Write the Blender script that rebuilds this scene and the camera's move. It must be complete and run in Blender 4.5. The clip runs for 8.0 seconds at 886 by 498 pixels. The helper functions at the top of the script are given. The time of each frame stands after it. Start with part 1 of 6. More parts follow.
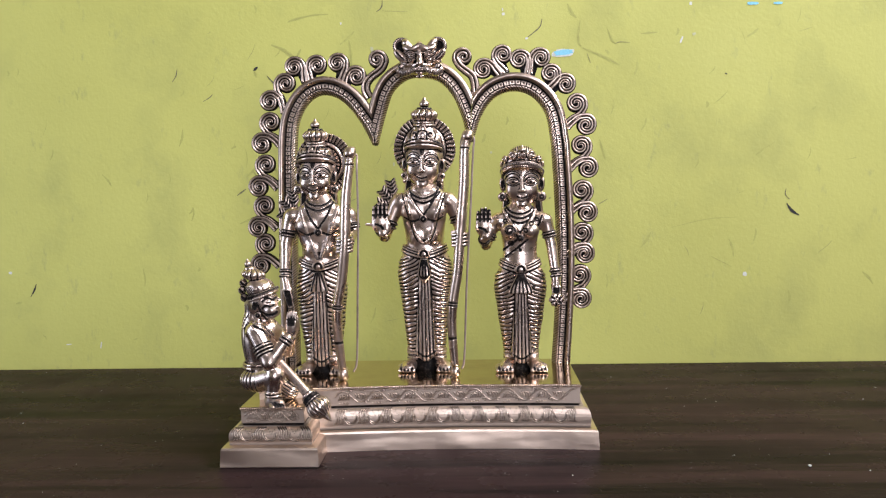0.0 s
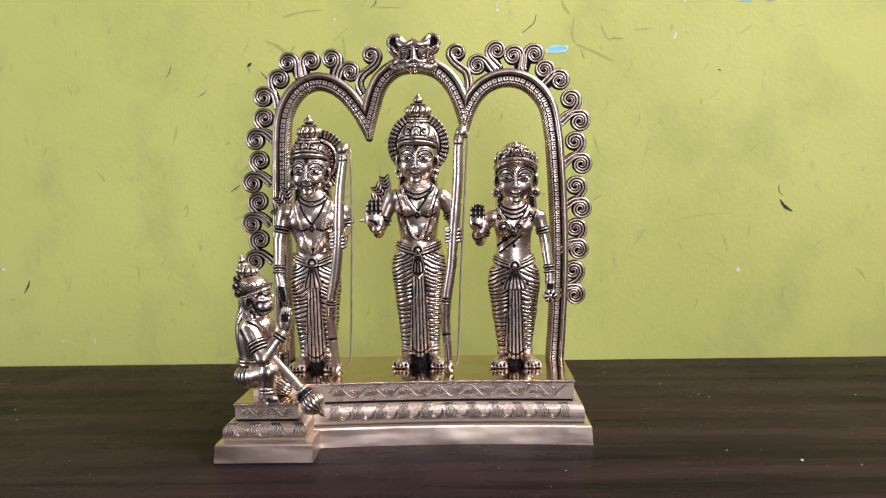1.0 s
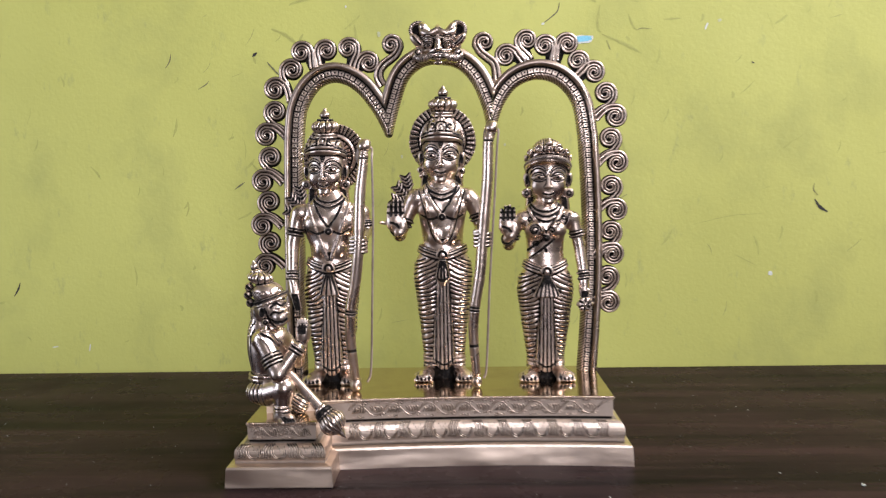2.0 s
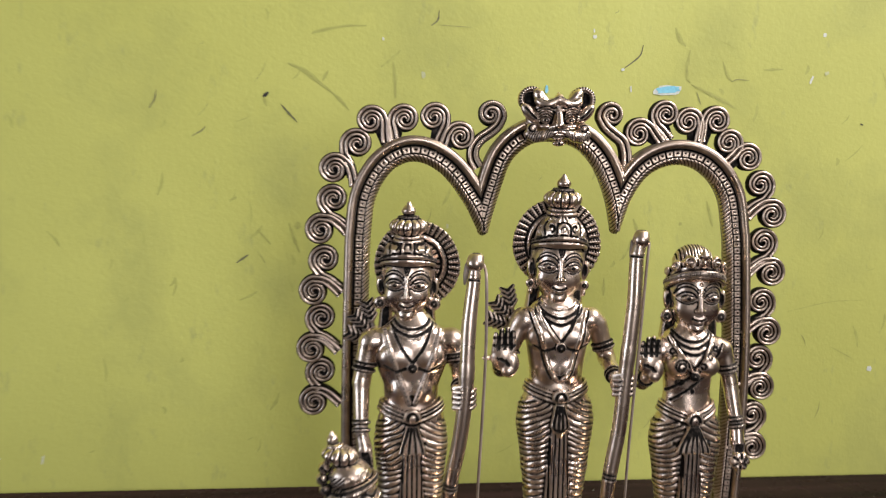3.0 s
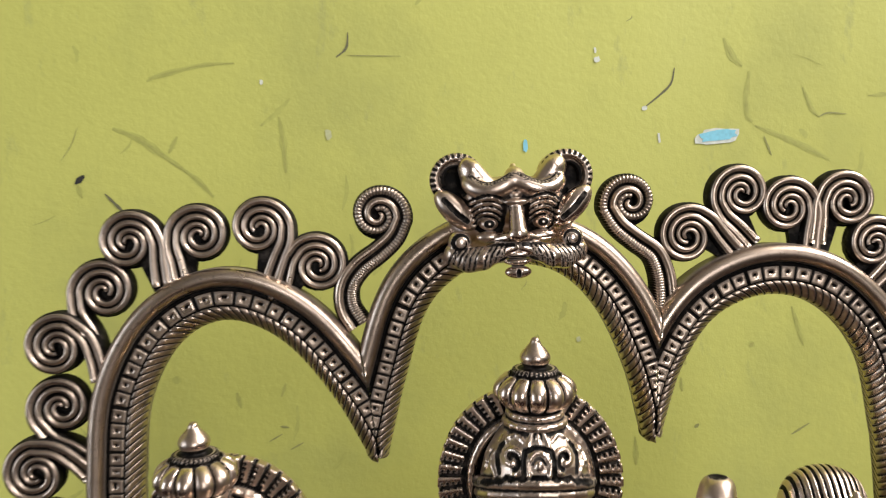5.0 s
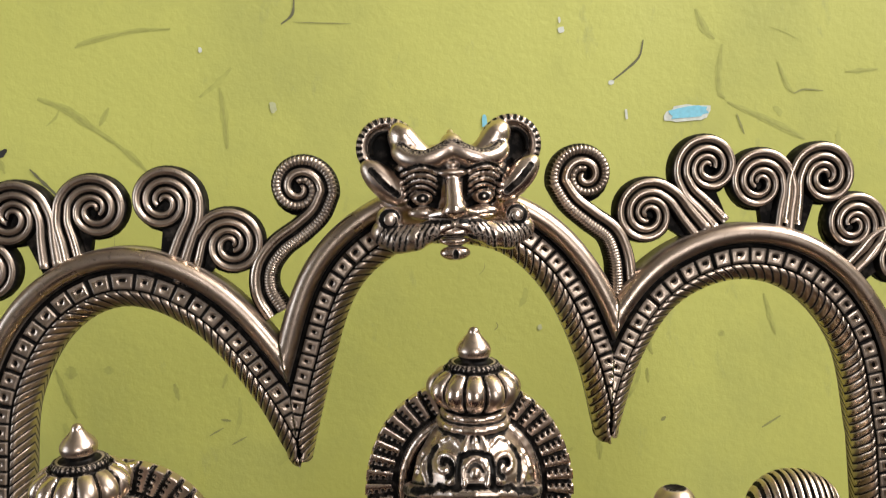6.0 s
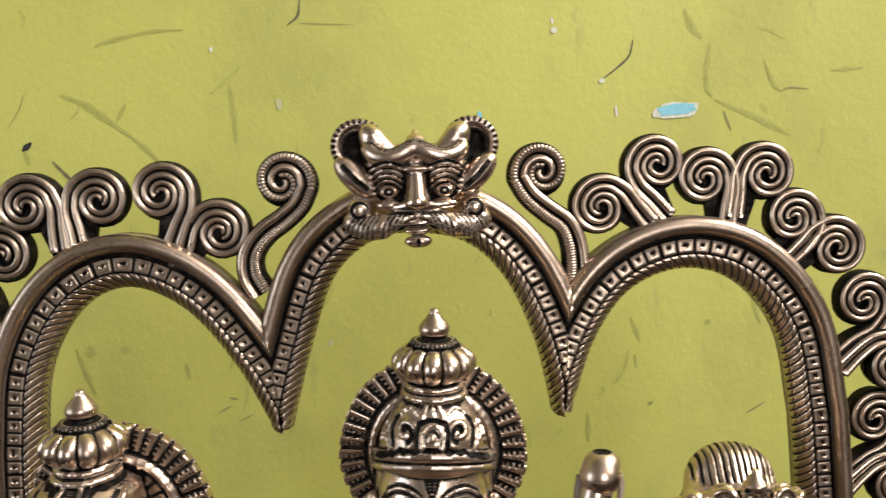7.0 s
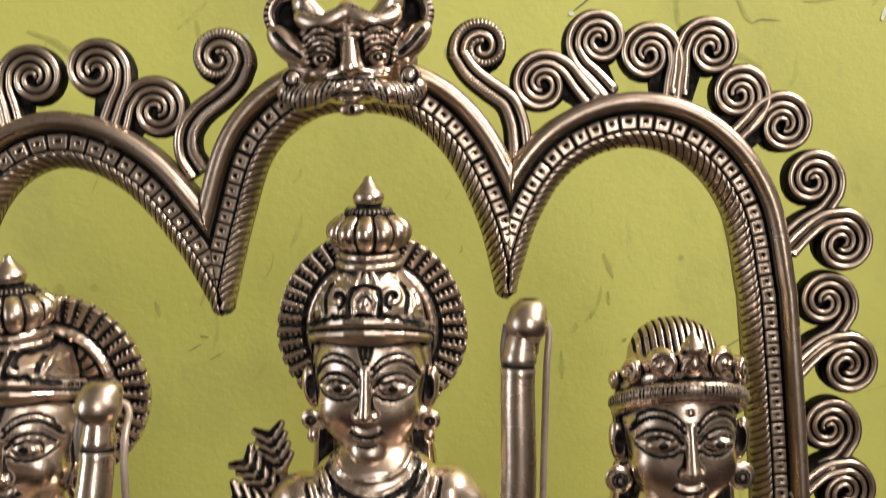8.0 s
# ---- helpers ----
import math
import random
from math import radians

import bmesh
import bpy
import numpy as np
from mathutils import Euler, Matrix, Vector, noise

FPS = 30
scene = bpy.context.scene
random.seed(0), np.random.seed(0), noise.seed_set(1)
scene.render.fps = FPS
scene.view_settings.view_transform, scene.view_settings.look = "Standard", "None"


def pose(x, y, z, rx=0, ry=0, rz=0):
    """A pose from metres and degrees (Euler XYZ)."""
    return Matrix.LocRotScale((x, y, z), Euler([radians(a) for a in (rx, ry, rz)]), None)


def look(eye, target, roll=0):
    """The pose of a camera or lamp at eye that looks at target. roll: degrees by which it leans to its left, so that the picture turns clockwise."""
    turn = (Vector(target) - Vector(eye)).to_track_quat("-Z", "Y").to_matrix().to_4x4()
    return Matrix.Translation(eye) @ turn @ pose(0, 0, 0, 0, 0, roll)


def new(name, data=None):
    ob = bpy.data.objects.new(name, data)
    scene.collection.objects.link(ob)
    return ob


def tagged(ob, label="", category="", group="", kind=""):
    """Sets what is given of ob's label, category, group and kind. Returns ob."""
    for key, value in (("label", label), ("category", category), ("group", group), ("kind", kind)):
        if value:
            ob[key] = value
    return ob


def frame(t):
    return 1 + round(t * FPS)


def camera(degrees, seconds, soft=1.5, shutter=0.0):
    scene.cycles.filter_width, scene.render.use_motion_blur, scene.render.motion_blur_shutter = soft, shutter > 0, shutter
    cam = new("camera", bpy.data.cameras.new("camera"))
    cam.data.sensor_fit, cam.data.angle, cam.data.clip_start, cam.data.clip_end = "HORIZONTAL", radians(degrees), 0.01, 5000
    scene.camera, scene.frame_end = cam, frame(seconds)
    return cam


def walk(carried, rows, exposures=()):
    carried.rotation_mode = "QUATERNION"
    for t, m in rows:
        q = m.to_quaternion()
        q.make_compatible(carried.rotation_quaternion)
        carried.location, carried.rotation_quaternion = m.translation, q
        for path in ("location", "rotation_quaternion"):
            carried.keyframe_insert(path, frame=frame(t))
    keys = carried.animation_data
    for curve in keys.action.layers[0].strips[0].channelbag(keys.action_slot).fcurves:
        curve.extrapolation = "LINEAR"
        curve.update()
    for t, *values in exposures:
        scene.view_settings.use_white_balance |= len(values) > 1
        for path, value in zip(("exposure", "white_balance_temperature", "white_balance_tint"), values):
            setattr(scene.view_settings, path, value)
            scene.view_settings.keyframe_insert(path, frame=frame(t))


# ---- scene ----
cam = camera(54.9, 8.0, soft=1.2, shutter=0.5)
PATH = [
    (0, (0.0398, 0.0045, 0.1924), (-0.0412, 1.9976, 0.0486), -1.07),
    (0.5, (0.0401, 0.0063, 0.1925), (-0.0318, 1.9991, 0.0392), -1.05),
    (1, (0.041, 0.0039, 0.192), (-0.0293, 1.9968, 0.04), -1.09),
    (1.2, (0.0399, 0.0039, 0.1946), (-0.0298, 1.9961, 0.0329), -1.07),
    (2.3, (-0.0162, 0.0951, 0.1975), (-0.0297, 2.0878, 0.0277), -0.88),
    (2.5, (-0.0423, 0.1301, 0.1958), (-0.009, 2.1249, 0.0547), -1.22),
    (2.7, (-0.0728, 0.1616, 0.2163), (0.0212, 2.1535, 0.0628), -1.13),
    (2.9, (-0.1018, 0.1948, 0.2571), (0.0391, 2.1794, 0.0535), 0.03),
    (3, (-0.1073, 0.2173, 0.272), (0.0626, 2.1987, 0.059), 0.62),
    (3.2, (-0.1058, 0.2398, 0.2614), (0.0774, 2.2193, 0.0425), 0.89),
    (3.5, (-0.0788, 0.2778, 0.2611), (0.078, 2.2644, 0.0914), -0.47),
    (3.8, (-0.0377, 0.3047, 0.2865), (0.0672, 2.2964, 0.1377), -1.57),
    (4, (-0.0245, 0.3327, 0.2902), (0.0595, 2.327, 0.1657), -2.31),
    (4.2, (-0.0266, 0.3527, 0.287), (0.0466, 2.3481, 0.1722), -2.68),
    (4.5, (-0.0313, 0.4065, 0.2935), (0.0446, 2.4026, 0.1952), -2.79),
    (4.7, (-0.0353, 0.4372, 0.2982), (0.0494, 2.4332, 0.2032), -2.69),
    (5.8, (-0.0245, 0.4914, 0.2964), (0.1314, 2.4812, 0.1689), -2.30),
    (6, (-0.0217, 0.4925, 0.2944), (0.1358, 2.4818, 0.1608), -2.18),
    (6.5, (-0.0221, 0.4851, 0.2925), (0.1104, 2.4748, 0.1383), -2.03),
    (7, (-0.007, 0.4705, 0.2946), (0.0813, 2.4629, 0.1432), -1.87),
    (7.5, (0.008, 0.47, 0.2847), (0.081, 2.4643, 0.1522), -2.00),
    (7.8, (0.0105, 0.471, 0.2694), (0.0794, 2.4651, 0.1318), -2.58),
    (8, (0.0096, 0.4702, 0.2599), (0.0837, 2.4638, 0.1181), -2.30),
]
walk(cam, [(t, look(eye, target, roll)) for t, eye, target, roll in PATH],
     [(0, 0.51, 5860, 20), (1.2, 0.51, 5860, 20), (2.5, 0.38, 6030, 18), (3.0, 0.3, 6290, 14), (3.6, 0.38, 6360, 13), (4.5, 0.26, 6450, 12), (5.8, 0.31, 6480, 11), (6.5, 0.12, 6680, 12.5), (7, 0.3, 6850, 12.5), (7.5, 0.32, 6960, 12.5), (8, 0.26, 7020, 13.5)])


# ---- light ----
world = bpy.data.worlds.new("world")
scene.world = world
world.use_nodes = True
wt = world.node_tree
sky = wt.nodes.new("ShaderNodeTexSky")
sky.sky_type, sky.sun_disc, sky.sun_elevation, sky.sun_rotation = "NISHITA", False, radians(40), radians(250)
wt.links.new(sky.outputs[0], wt.nodes["Background"].inputs[0])
wt.nodes["Background"].inputs[1].default_value = 0.07

WALL = 0.895      # the green wall
ROOM = (-1.75, 1.3, -2.6, WALL, -0.76, 1.9)   # west, east, south, north, floor, ceiling
WIN_W = (-0.35, 0.3, -0.1, 0.95)     # window of the west wall: y from, to, z from, to
WIN_S = (0.25, 1.2, 0.05, 1.8)     # window of the south wall, behind the camera: x from, to, z from, to
WIN_E = (-0.3, 0.7, 1.15, 1.86)     # window of the east wall


def daylight(name, centre, facing, wide, high, watts, colour):
    lamp = bpy.data.lights.new(name, "AREA")
    lamp.shape, lamp.size, lamp.size_y, lamp.energy, lamp.color = "RECTANGLE", wide, high, watts, colour
    ob = new(name, lamp)
    ob.matrix_world = look(centre, facing)
    return ob


def mid(a, b):
    return (a + b) / 2


daylight("daylight_west", (ROOM[0] - 0.02, mid(*WIN_W[:2]), mid(*WIN_W[2:])), (0, mid(*WIN_W[:2]), mid(*WIN_W[2:])), WIN_W[1] - WIN_W[0], WIN_W[3] - WIN_W[2], 8.0, (0.74, 0.87, 1.0))
daylight("daylight_south", (mid(*WIN_S[:2]), ROOM[2] - 0.02, mid(*WIN_S[2:])), (mid(*WIN_S[:2]), 0, mid(*WIN_S[2:])), WIN_S[1] - WIN_S[0], WIN_S[3] - WIN_S[2], 33, (1.0, 0.985, 0.965))
daylight("daylight_east", (ROOM[1] + 0.02, mid(*WIN_E[:2]), mid(*WIN_E[2:])), (0, mid(*WIN_E[:2]), mid(*WIN_E[2:])), WIN_E[1] - WIN_E[0], WIN_E[3] - WIN_E[2], 70, (1.0, 0.97, 0.92))

# ---- materials ----


def material(name, build):
    mat = bpy.data.materials.new(name)
    mat.use_nodes = True
    nt = mat.node_tree
    build(nt, nt.nodes["Principled BSDF"])
    return mat


def node(nt, kind, inputs=None):
    n = nt.nodes.new(kind)
    for key, value in (inputs or {}).items():
        if isinstance(value, bpy.types.NodeSocket):
            nt.links.new(value, n.inputs[key])
        else:
            n.inputs[key].default_value = value
    return n


def place(nt, scale=(1, 1, 1)):
    co = node(nt, "ShaderNodeTexCoord")
    return node(nt, "ShaderNodeMapping", {"Vector": co.outputs["Object"], "Scale": scale}).outputs[0]


def grain(nt, vec, scale, detail=4, rough=0.55):
    return node(nt, "ShaderNodeTexNoise", {"Vector": vec, "Scale": scale, "Detail": detail, "Roughness": rough}).outputs["Fac"]


def remap(nt, value, a, b, c=0.0, d=1.0):
    return node(nt, "ShaderNodeMapRange", {"Value": value, "From Min": a, "From Max": b, "To Min": c, "To Max": d}).outputs[0]


def blend(nt, fac, one, two):
    n = node(nt, "ShaderNodeMix")
    n.data_type = "RGBA"
    for sock, value in ((n.inputs[0], fac), (n.inputs[6], one), (n.inputs[7], two)):
        if isinstance(value, bpy.types.NodeSocket):
            nt.links.new(value, sock)
        else:
            sock.default_value = value if sock is n.inputs[0] else (*value, 1)
    return n.outputs[2]


def math_node(nt, op, a, b):
    n = node(nt, "ShaderNodeMath")
    n.operation = op
    for sock, value in ((n.inputs[0], a), (n.inputs[1], b)):
        if isinstance(value, bpy.types.NodeSocket):
            nt.links.new(value, sock)
        else:
            sock.default_value = value
    return n.outputs[0]


def bump(nt, bsdf, height, strength, distance):
    b = node(nt, "ShaderNodeBump", {"Height": height, "Strength": strength, "Distance": distance})
    nt.links.new(b.outputs[0], bsdf.inputs["Normal"])


def brass(bright, dark, rough, waves=0.0, specks=0.55):
    """Cast brass with blackened oxide left in the engraved lines, shade put into hollows (one attribute) and a blotchy
    tarnish.
    """
    def build(nt, bsdf):
        vec = place(nt)
        blotch, fine = grain(nt, vec, 55, 3), grain(nt, vec, 420, 4)
        metal = blend(nt, remap(nt, blotch, 0.38, 0.66), bright, dark)
        speck = grain(nt, vec, 900, 3, 0.7)
        metal = blend(nt, remap(nt, speck, 0.58, 0.72, 0, specks), metal, tuple(0.4 * v for v in dark))
        oxide_shade = node(nt, "ShaderNodeAttribute")
        oxide_shade.attribute_name = "oxide_shade"
        blacking = math_node(nt, "MULTIPLY", remap(nt, oxide_shade.outputs["Fac"], 0.1, 0.38), remap(nt, fine, 0.25, 0.5, 0.93, 1.0))
        nt.links.new(blend(nt, blacking, metal, (0.005, 0.0042, 0.0038)), bsdf.inputs["Base Color"])
        nt.links.new(math_node(nt, "SUBTRACT", 1.0, blacking), bsdf.inputs["Metallic"])
        nt.links.new(remap(nt, blacking, 0, 1, 0.5, 0.1), bsdf.inputs["Specular IOR Level"])
        base = remap(nt, blotch, 0.35, 0.65, rough * 0.8, rough * 1.35)
        nt.links.new(math_node(nt, "ADD", base, math_node(nt, "MULTIPLY", blacking, 0.3)), bsdf.inputs["Roughness"])
        lumps = math_node(nt, "ADD", math_node(nt, "MULTIPLY", grain(nt, vec, 150, 3), 2.2), fine)
        lumps = math_node(nt, "ADD", lumps, math_node(nt, "MULTIPLY", grain(nt, vec, 26, 2), waves))
        bump(nt, bsdf, lumps, 0.1, 0.0004)
    return build


BRASS = material("antique_brass", brass((0.78, 0.63, 0.53), (0.52, 0.41, 0.335), 0.26, 0.0, 0.5))
BRASS_DULL = material("dull_cast_brass", brass((0.62, 0.495, 0.40), (0.37, 0.29, 0.235), 0.3, 0.0, 0.65))
BRASS_CHASED = material("chased_brass", brass((0.74, 0.595, 0.475), (0.60, 0.475, 0.37), 0.36, 0.0, 0.4))
BRASS_PLATE = material("polished_brass_plate", brass((0.60, 0.48, 0.33), (0.5, 0.38, 0.27), 0.1))


def satin_brass(nt, bsdf):
    """Hand-filed satin brass: long soft hollows, faint brush lines and a few dull patches."""
    hollows = grain(nt, place(nt, (1, 1.6, 3.2)), 13, 2, 0.45)
    dull = grain(nt, place(nt, (1, 1, 2.4)), 24, 3, 0.5)
    lines = grain(nt, place(nt, (6, 6, 60)), 34, 4, 0.6)
    col = blend(nt, remap(nt, hollows, 0.35, 0.65), (0.75, 0.60, 0.475), (0.63, 0.50, 0.39))
    col = blend(nt, remap(nt, dull, 0.54, 0.66, 0, 0.7), col, (0.38, 0.295, 0.235))
    nt.links.new(col, bsdf.inputs["Base Color"])
    bsdf.inputs["Metallic"].default_value = 1.0
    nt.links.new(remap(nt, dull, 0.35, 0.7, 0.32, 0.44), bsdf.inputs["Roughness"])
    height = math_node(nt, "ADD", math_node(nt, "MULTIPLY", hollows, 30.0), math_node(nt, "MULTIPLY", lines, 0.25))
    bump(nt, bsdf, height, 0.25, 0.0004)


BRASS_BRUSHED = material("satin_brass", satin_brass)


def green_paint(nt, bsdf):
    vec = place(nt)
    cloud, smear, fine = grain(nt, vec, 3.2, 3), grain(nt, place(nt, (1, 1, 0.8)), 12, 5, 0.6), grain(nt, vec, 260, 5, 0.65)
    col = blend(nt, remap(nt, cloud, 0.35, 0.68), (0.435, 0.435, 0.098), (0.50, 0.50, 0.121))
    col = blend(nt, remap(nt, smear, 0.5, 0.75, 0, 0.6), col, (0.31, 0.315, 0.09))
    streak = grain(nt, place(nt, (3, 1, 1.2)), 22, 6, 0.7)
    col = blend(nt, remap(nt, streak, 0.61, 0.72, 0, 0.42), col, (0.24, 0.24, 0.1))
    nt.links.new(col, bsdf.inputs["Base Color"])
    nt.links.new(remap(nt, smear, 0.3, 0.7, 0.55, 0.7), bsdf.inputs["Roughness"])
    wave = math_node(nt, "ADD", math_node(nt, "MULTIPLY", smear, 3.0), fine)
    bump(nt, bsdf, wave, 0.18, 0.0012)


def dark_laminate(nt, bsdf):
    vec = place(nt, (0.6, 9.0, 1))
    band, fine = grain(nt, vec, 3.4, 6, 0.68), grain(nt, place(nt, (2.5, 75, 1)), 6, 6, 0.72)
    col = blend(nt, remap(nt, band, 0.36, 0.62), (0.0052, 0.0038, 0.0038), (0.033, 0.0175, 0.0168))
    col = blend(nt, remap(nt, fine, 0.48, 0.62, 0, 0.7), col, (0.016, 0.0102, 0.009))
    dust = grain(nt, place(nt), 340, 2, 0.5)
    col = blend(nt, remap(nt, dust, 0.735, 0.78, 0, 0.35), col, (0.2, 0.19, 0.18))
    nt.links.new(col, bsdf.inputs["Base Color"])
    smudge = grain(nt, place(nt), 16, 5, 0.65)
    nt.links.new(remap(nt, smudge, 0.3, 0.7, 0.2, 0.36), bsdf.inputs["Roughness"])
    bsdf.inputs["IOR"].default_value = 1.3
    bsdf.inputs["Specular IOR Level"].default_value = 0.035
    bump(nt, bsdf, fine, 0.12, 0.0004)


def painted(colour, rough=0.5, scale=60):
    def build(nt, bsdf):
        n = grain(nt, place(nt), scale)
        nt.links.new(blend(nt, remap(nt, n, 0.3, 0.7), colour, tuple(c * 0.78 for c in colour)), bsdf.inputs["Base Color"])
        bsdf.inputs["Roughness"].default_value = rough
    return build


GREEN = material("green_wall_paint", green_paint)
WOOD = material("dark_wood_laminate", dark_laminate)
PLASTER = material("dull_plaster", painted((0.21, 0.195, 0.178), 0.7, 5))
FLOOR = material("floor_tile", painted((0.44, 0.35, 0.30), 0.3, 8))
SCUFF = material("dark_scuff", painted((0.14, 0.135, 0.065), 0.7, 300))
SOFT = material("soft_scuff", painted((0.385, 0.386, 0.096), 0.7, 300))
BLACK = material("black_mark", painted((0.02, 0.018, 0.016), 0.6, 300))
HAZE = material("rubbed_paint", painted((0.425, 0.427, 0.102), 0.65, 200))
FAINT = material("faint_scuff", painted((0.29, 0.29, 0.09), 0.6, 300))
FADED = material("faded_undercoat", painted((0.5, 0.51, 0.28), 0.6, 400))
BLUE = material("old_blue_paint", painted((0.22, 0.58, 0.72), 0.5, 400))
CHALK = material("white_undercoat", painted((0.66, 0.68, 0.6), 0.6, 400))

# ---- mesh helpers ----


def link(name, me, mat, parent=None, label=""):
    me.materials.append(mat)
    ob = new(name, me)
    ob.parent = parent
    return tagged(ob, label)


def raw(name, verts, faces, smooth=True):
    me = bpy.data.meshes.new(name)
    me.from_pydata([tuple(v) for v in verts], [], [tuple(f) for f in faces])
    if smooth:
        me.polygons.foreach_set("use_smooth", np.ones(len(me.polygons), bool))
    me.update()
    return me


def part(name, bm, mat, parent=None, label=""):
    me = bpy.data.meshes.new(name)
    bm.to_mesh(me)
    bm.free()
    return link(name, me, mat, parent, label)


def slab(bm, x0, x1, y0, y1, z0, z1, bevel=0.0):
    made = bmesh.ops.create_cube(bm, size=1)["verts"]
    for v in made:
        v.co = ((x0 + x1) / 2 + v.co.x * (x1 - x0), (y0 + y1) / 2 + v.co.y * (y1 - y0), (z0 + z1) / 2 + v.co.z * (z1 - z0))
    if bevel:
        edges = list({e for v in made for e in v.link_edges})
        bmesh.ops.bevel(bm, geom=edges, offset=bevel, segments=2, affect="EDGES", profile=0.6)


def slab_part(name, box, mat, parent=None, bevel=0.0, label=""):
    bm = bmesh.new()
    slab(bm, *box, bevel)
    return part(name, bm, mat, parent, label)


def sweep_arrays(points, radii, sides=8, flat=1.0):
    """Verts and faces of a tube along points (flat squeezes it in y)."""
    pts = [Vector(p) for p in points]
    verts, faces = [], []
    for i, p in enumerate(pts):
        ahead = (pts[min(i + 1, len(pts) - 1)] - pts[max(i - 1, 0)]).normalized()
        side = ahead.cross(Vector((0, 1, 0)))
        side = side.normalized() if side.length > 1e-4 else Vector((1, 0, 0))
        up = side.cross(ahead)
        r = radii[i] if hasattr(radii, "__len__") else radii
        for k in range(sides):
            a = 2 * math.pi * k / sides
            verts.append(p + side * (r * math.cos(a)) + up * (r * flat * math.sin(a)))
    for i in range(len(pts) - 1):
        for k in range(sides):
            a, b = i * sides + k, i * sides + (k + 1) % sides
            faces.append((a, b, b + sides, a + sides))
    faces += [tuple(range(sides))[::-1], tuple(range(len(verts) - sides, len(verts)))]
    return verts, faces


def glide(keys, n):
    """A smooth line of n points through a few keys."""
    keys = [Vector(k) for k in keys]
    ext = [keys[0] * 2 - keys[1], *keys, keys[-1] * 2 - keys[-2]]
    out = []
    for i in range(n):
        u = i / (n - 1) * (len(keys) - 1)
        j = min(int(u), len(keys) - 2)
        u -= j
        a, b, c, d = ext[j:j + 4]
        out.append(0.5 * (2 * b + (c - a) * u + (2 * a - 5 * b + 4 * c - d) * u * u + (3 * b - a - 3 * c + d) * u ** 3))
    return out


class Clay:
    """A lump of modelling clay on a grid of millimetres, shaped by adding and cutting soft forms, then cast as one mesh."""

    def __init__(self, lo, hi, h, soak=0.7, hollow_black=1.25):
        self.soak, self.hollow_black = soak, hollow_black      # how far the black spreads from a cut, and how strongly it fills hollows
        self.h, self.lo = h, np.array(lo, np.float32)
        self.n = np.ceil((np.array(hi) - lo) / h).astype(int) + 1
        self.ax = [(lo[i] + h * np.arange(self.n[i])).astype(np.float32) for i in range(3)]
        self.d = np.full(self.n, 50.0, np.float32)
        self.ox = np.zeros(self.n, np.float32)

    def cell(self, lo, hi, pad):
        s = []
        for i in range(3):
            a = int(max(0, math.floor((lo[i] - pad - self.lo[i]) / self.h)))
            b = int(min(self.n[i], math.ceil((hi[i] + pad - self.lo[i]) / self.h) + 1))
            s.append(slice(a, max(a, b)))
        s = tuple(s)
        return s, (self.ax[0][s[0]][:, None, None], self.ax[1][s[1]][None, :, None], self.ax[2][s[2]][None, None, :])

    def join(self, f, lo, hi, k, ox=None):
        s, g = self.cell(lo, hi, k + 3 * self.h)
        v, a = f(*g), self.d[s]
        if not a.size:
            return
        w = np.clip(0.5 + 0.5 * (a - v) / k, 0, 1)
        if ox is not None:
            self.ox[s] = np.where(v < a, ox, self.ox[s])
        self.d[s] = a * (1 - w) + v * w - k * w * (1 - w)

    def carve(self, f, lo, hi, k, ox=1.0):
        s, g = self.cell(lo, hi, k + 3 * self.h)
        v, a = -f(*g), self.d[s]
        if not a.size:
            return
        w = np.clip(0.5 - 0.5 * (a - v) / k, 0, 1)
        self.ox[s] = np.maximum(self.ox[s], ox * np.clip((v - a) / self.soak + 1.15, 0, 1))
        self.d[s] = a * (1 - w) + v * w + k * w * (1 - w)

    @staticmethod
    def _ball(c, r, turn):
        m = np.array(Euler([radians(a) for a in turn]).to_matrix().transposed()) if turn else None

        def f(x, y, z):
            p = [x - c[0], y - c[1], z - c[2]]
            if m is not None:
                p = [m[i][0] * p[0] + m[i][1] * p[1] + m[i][2] * p[2] for i in range(3)]
            k0 = np.sqrt(sum((p[i] / r[i]) ** 2 for i in range(3)))
            k1 = np.sqrt(sum((p[i] / r[i] ** 2) ** 2 for i in range(3))) + 1e-6
            return (k0 * (k0 - 1) / k1).astype(np.float32)
        e = [max(r)] * 3 if turn else r
        return f, [c[i] - e[i] for i in range(3)], [c[i] + e[i] for i in range(3)]

    @staticmethod
    def _limb(a, b, ra, rb):
        ab = [b[i] - a[i] for i in range(3)]
        l2 = sum(v * v for v in ab) + 1e-9

        def f(x, y, z):
            p = (x - a[0], y - a[1], z - a[2])
            t = np.clip((p[0] * ab[0] + p[1] * ab[1] + p[2] * ab[2]) / l2, 0, 1)
            return np.sqrt((p[0] - t * ab[0]) ** 2 + (p[1] - t * ab[1]) ** 2 + (p[2] - t * ab[2]) ** 2) - (ra + (rb - ra) * t)
        m = max(ra, rb)
        return f, [min(a[i], b[i]) - m for i in range(3)], [max(a[i], b[i]) + m for i in range(3)]

    def ball(self, c, r, k=1.0, turn=None, ox=None):
        self.join(*self._ball(c, r if hasattr(r, "__len__") else (r, r, r), turn), k, ox)

    def dent(self, c, r, k=0.5, turn=None, ox=1.0):
        self.carve(*self._ball(c, r if hasattr(r, "__len__") else (r, r, r), turn), k, ox)

    def limb(self, a, b, ra, rb=None, k=1.0, ox=None):
        self.join(*self._limb(a, b, ra, ra if rb is None else rb), k, ox)

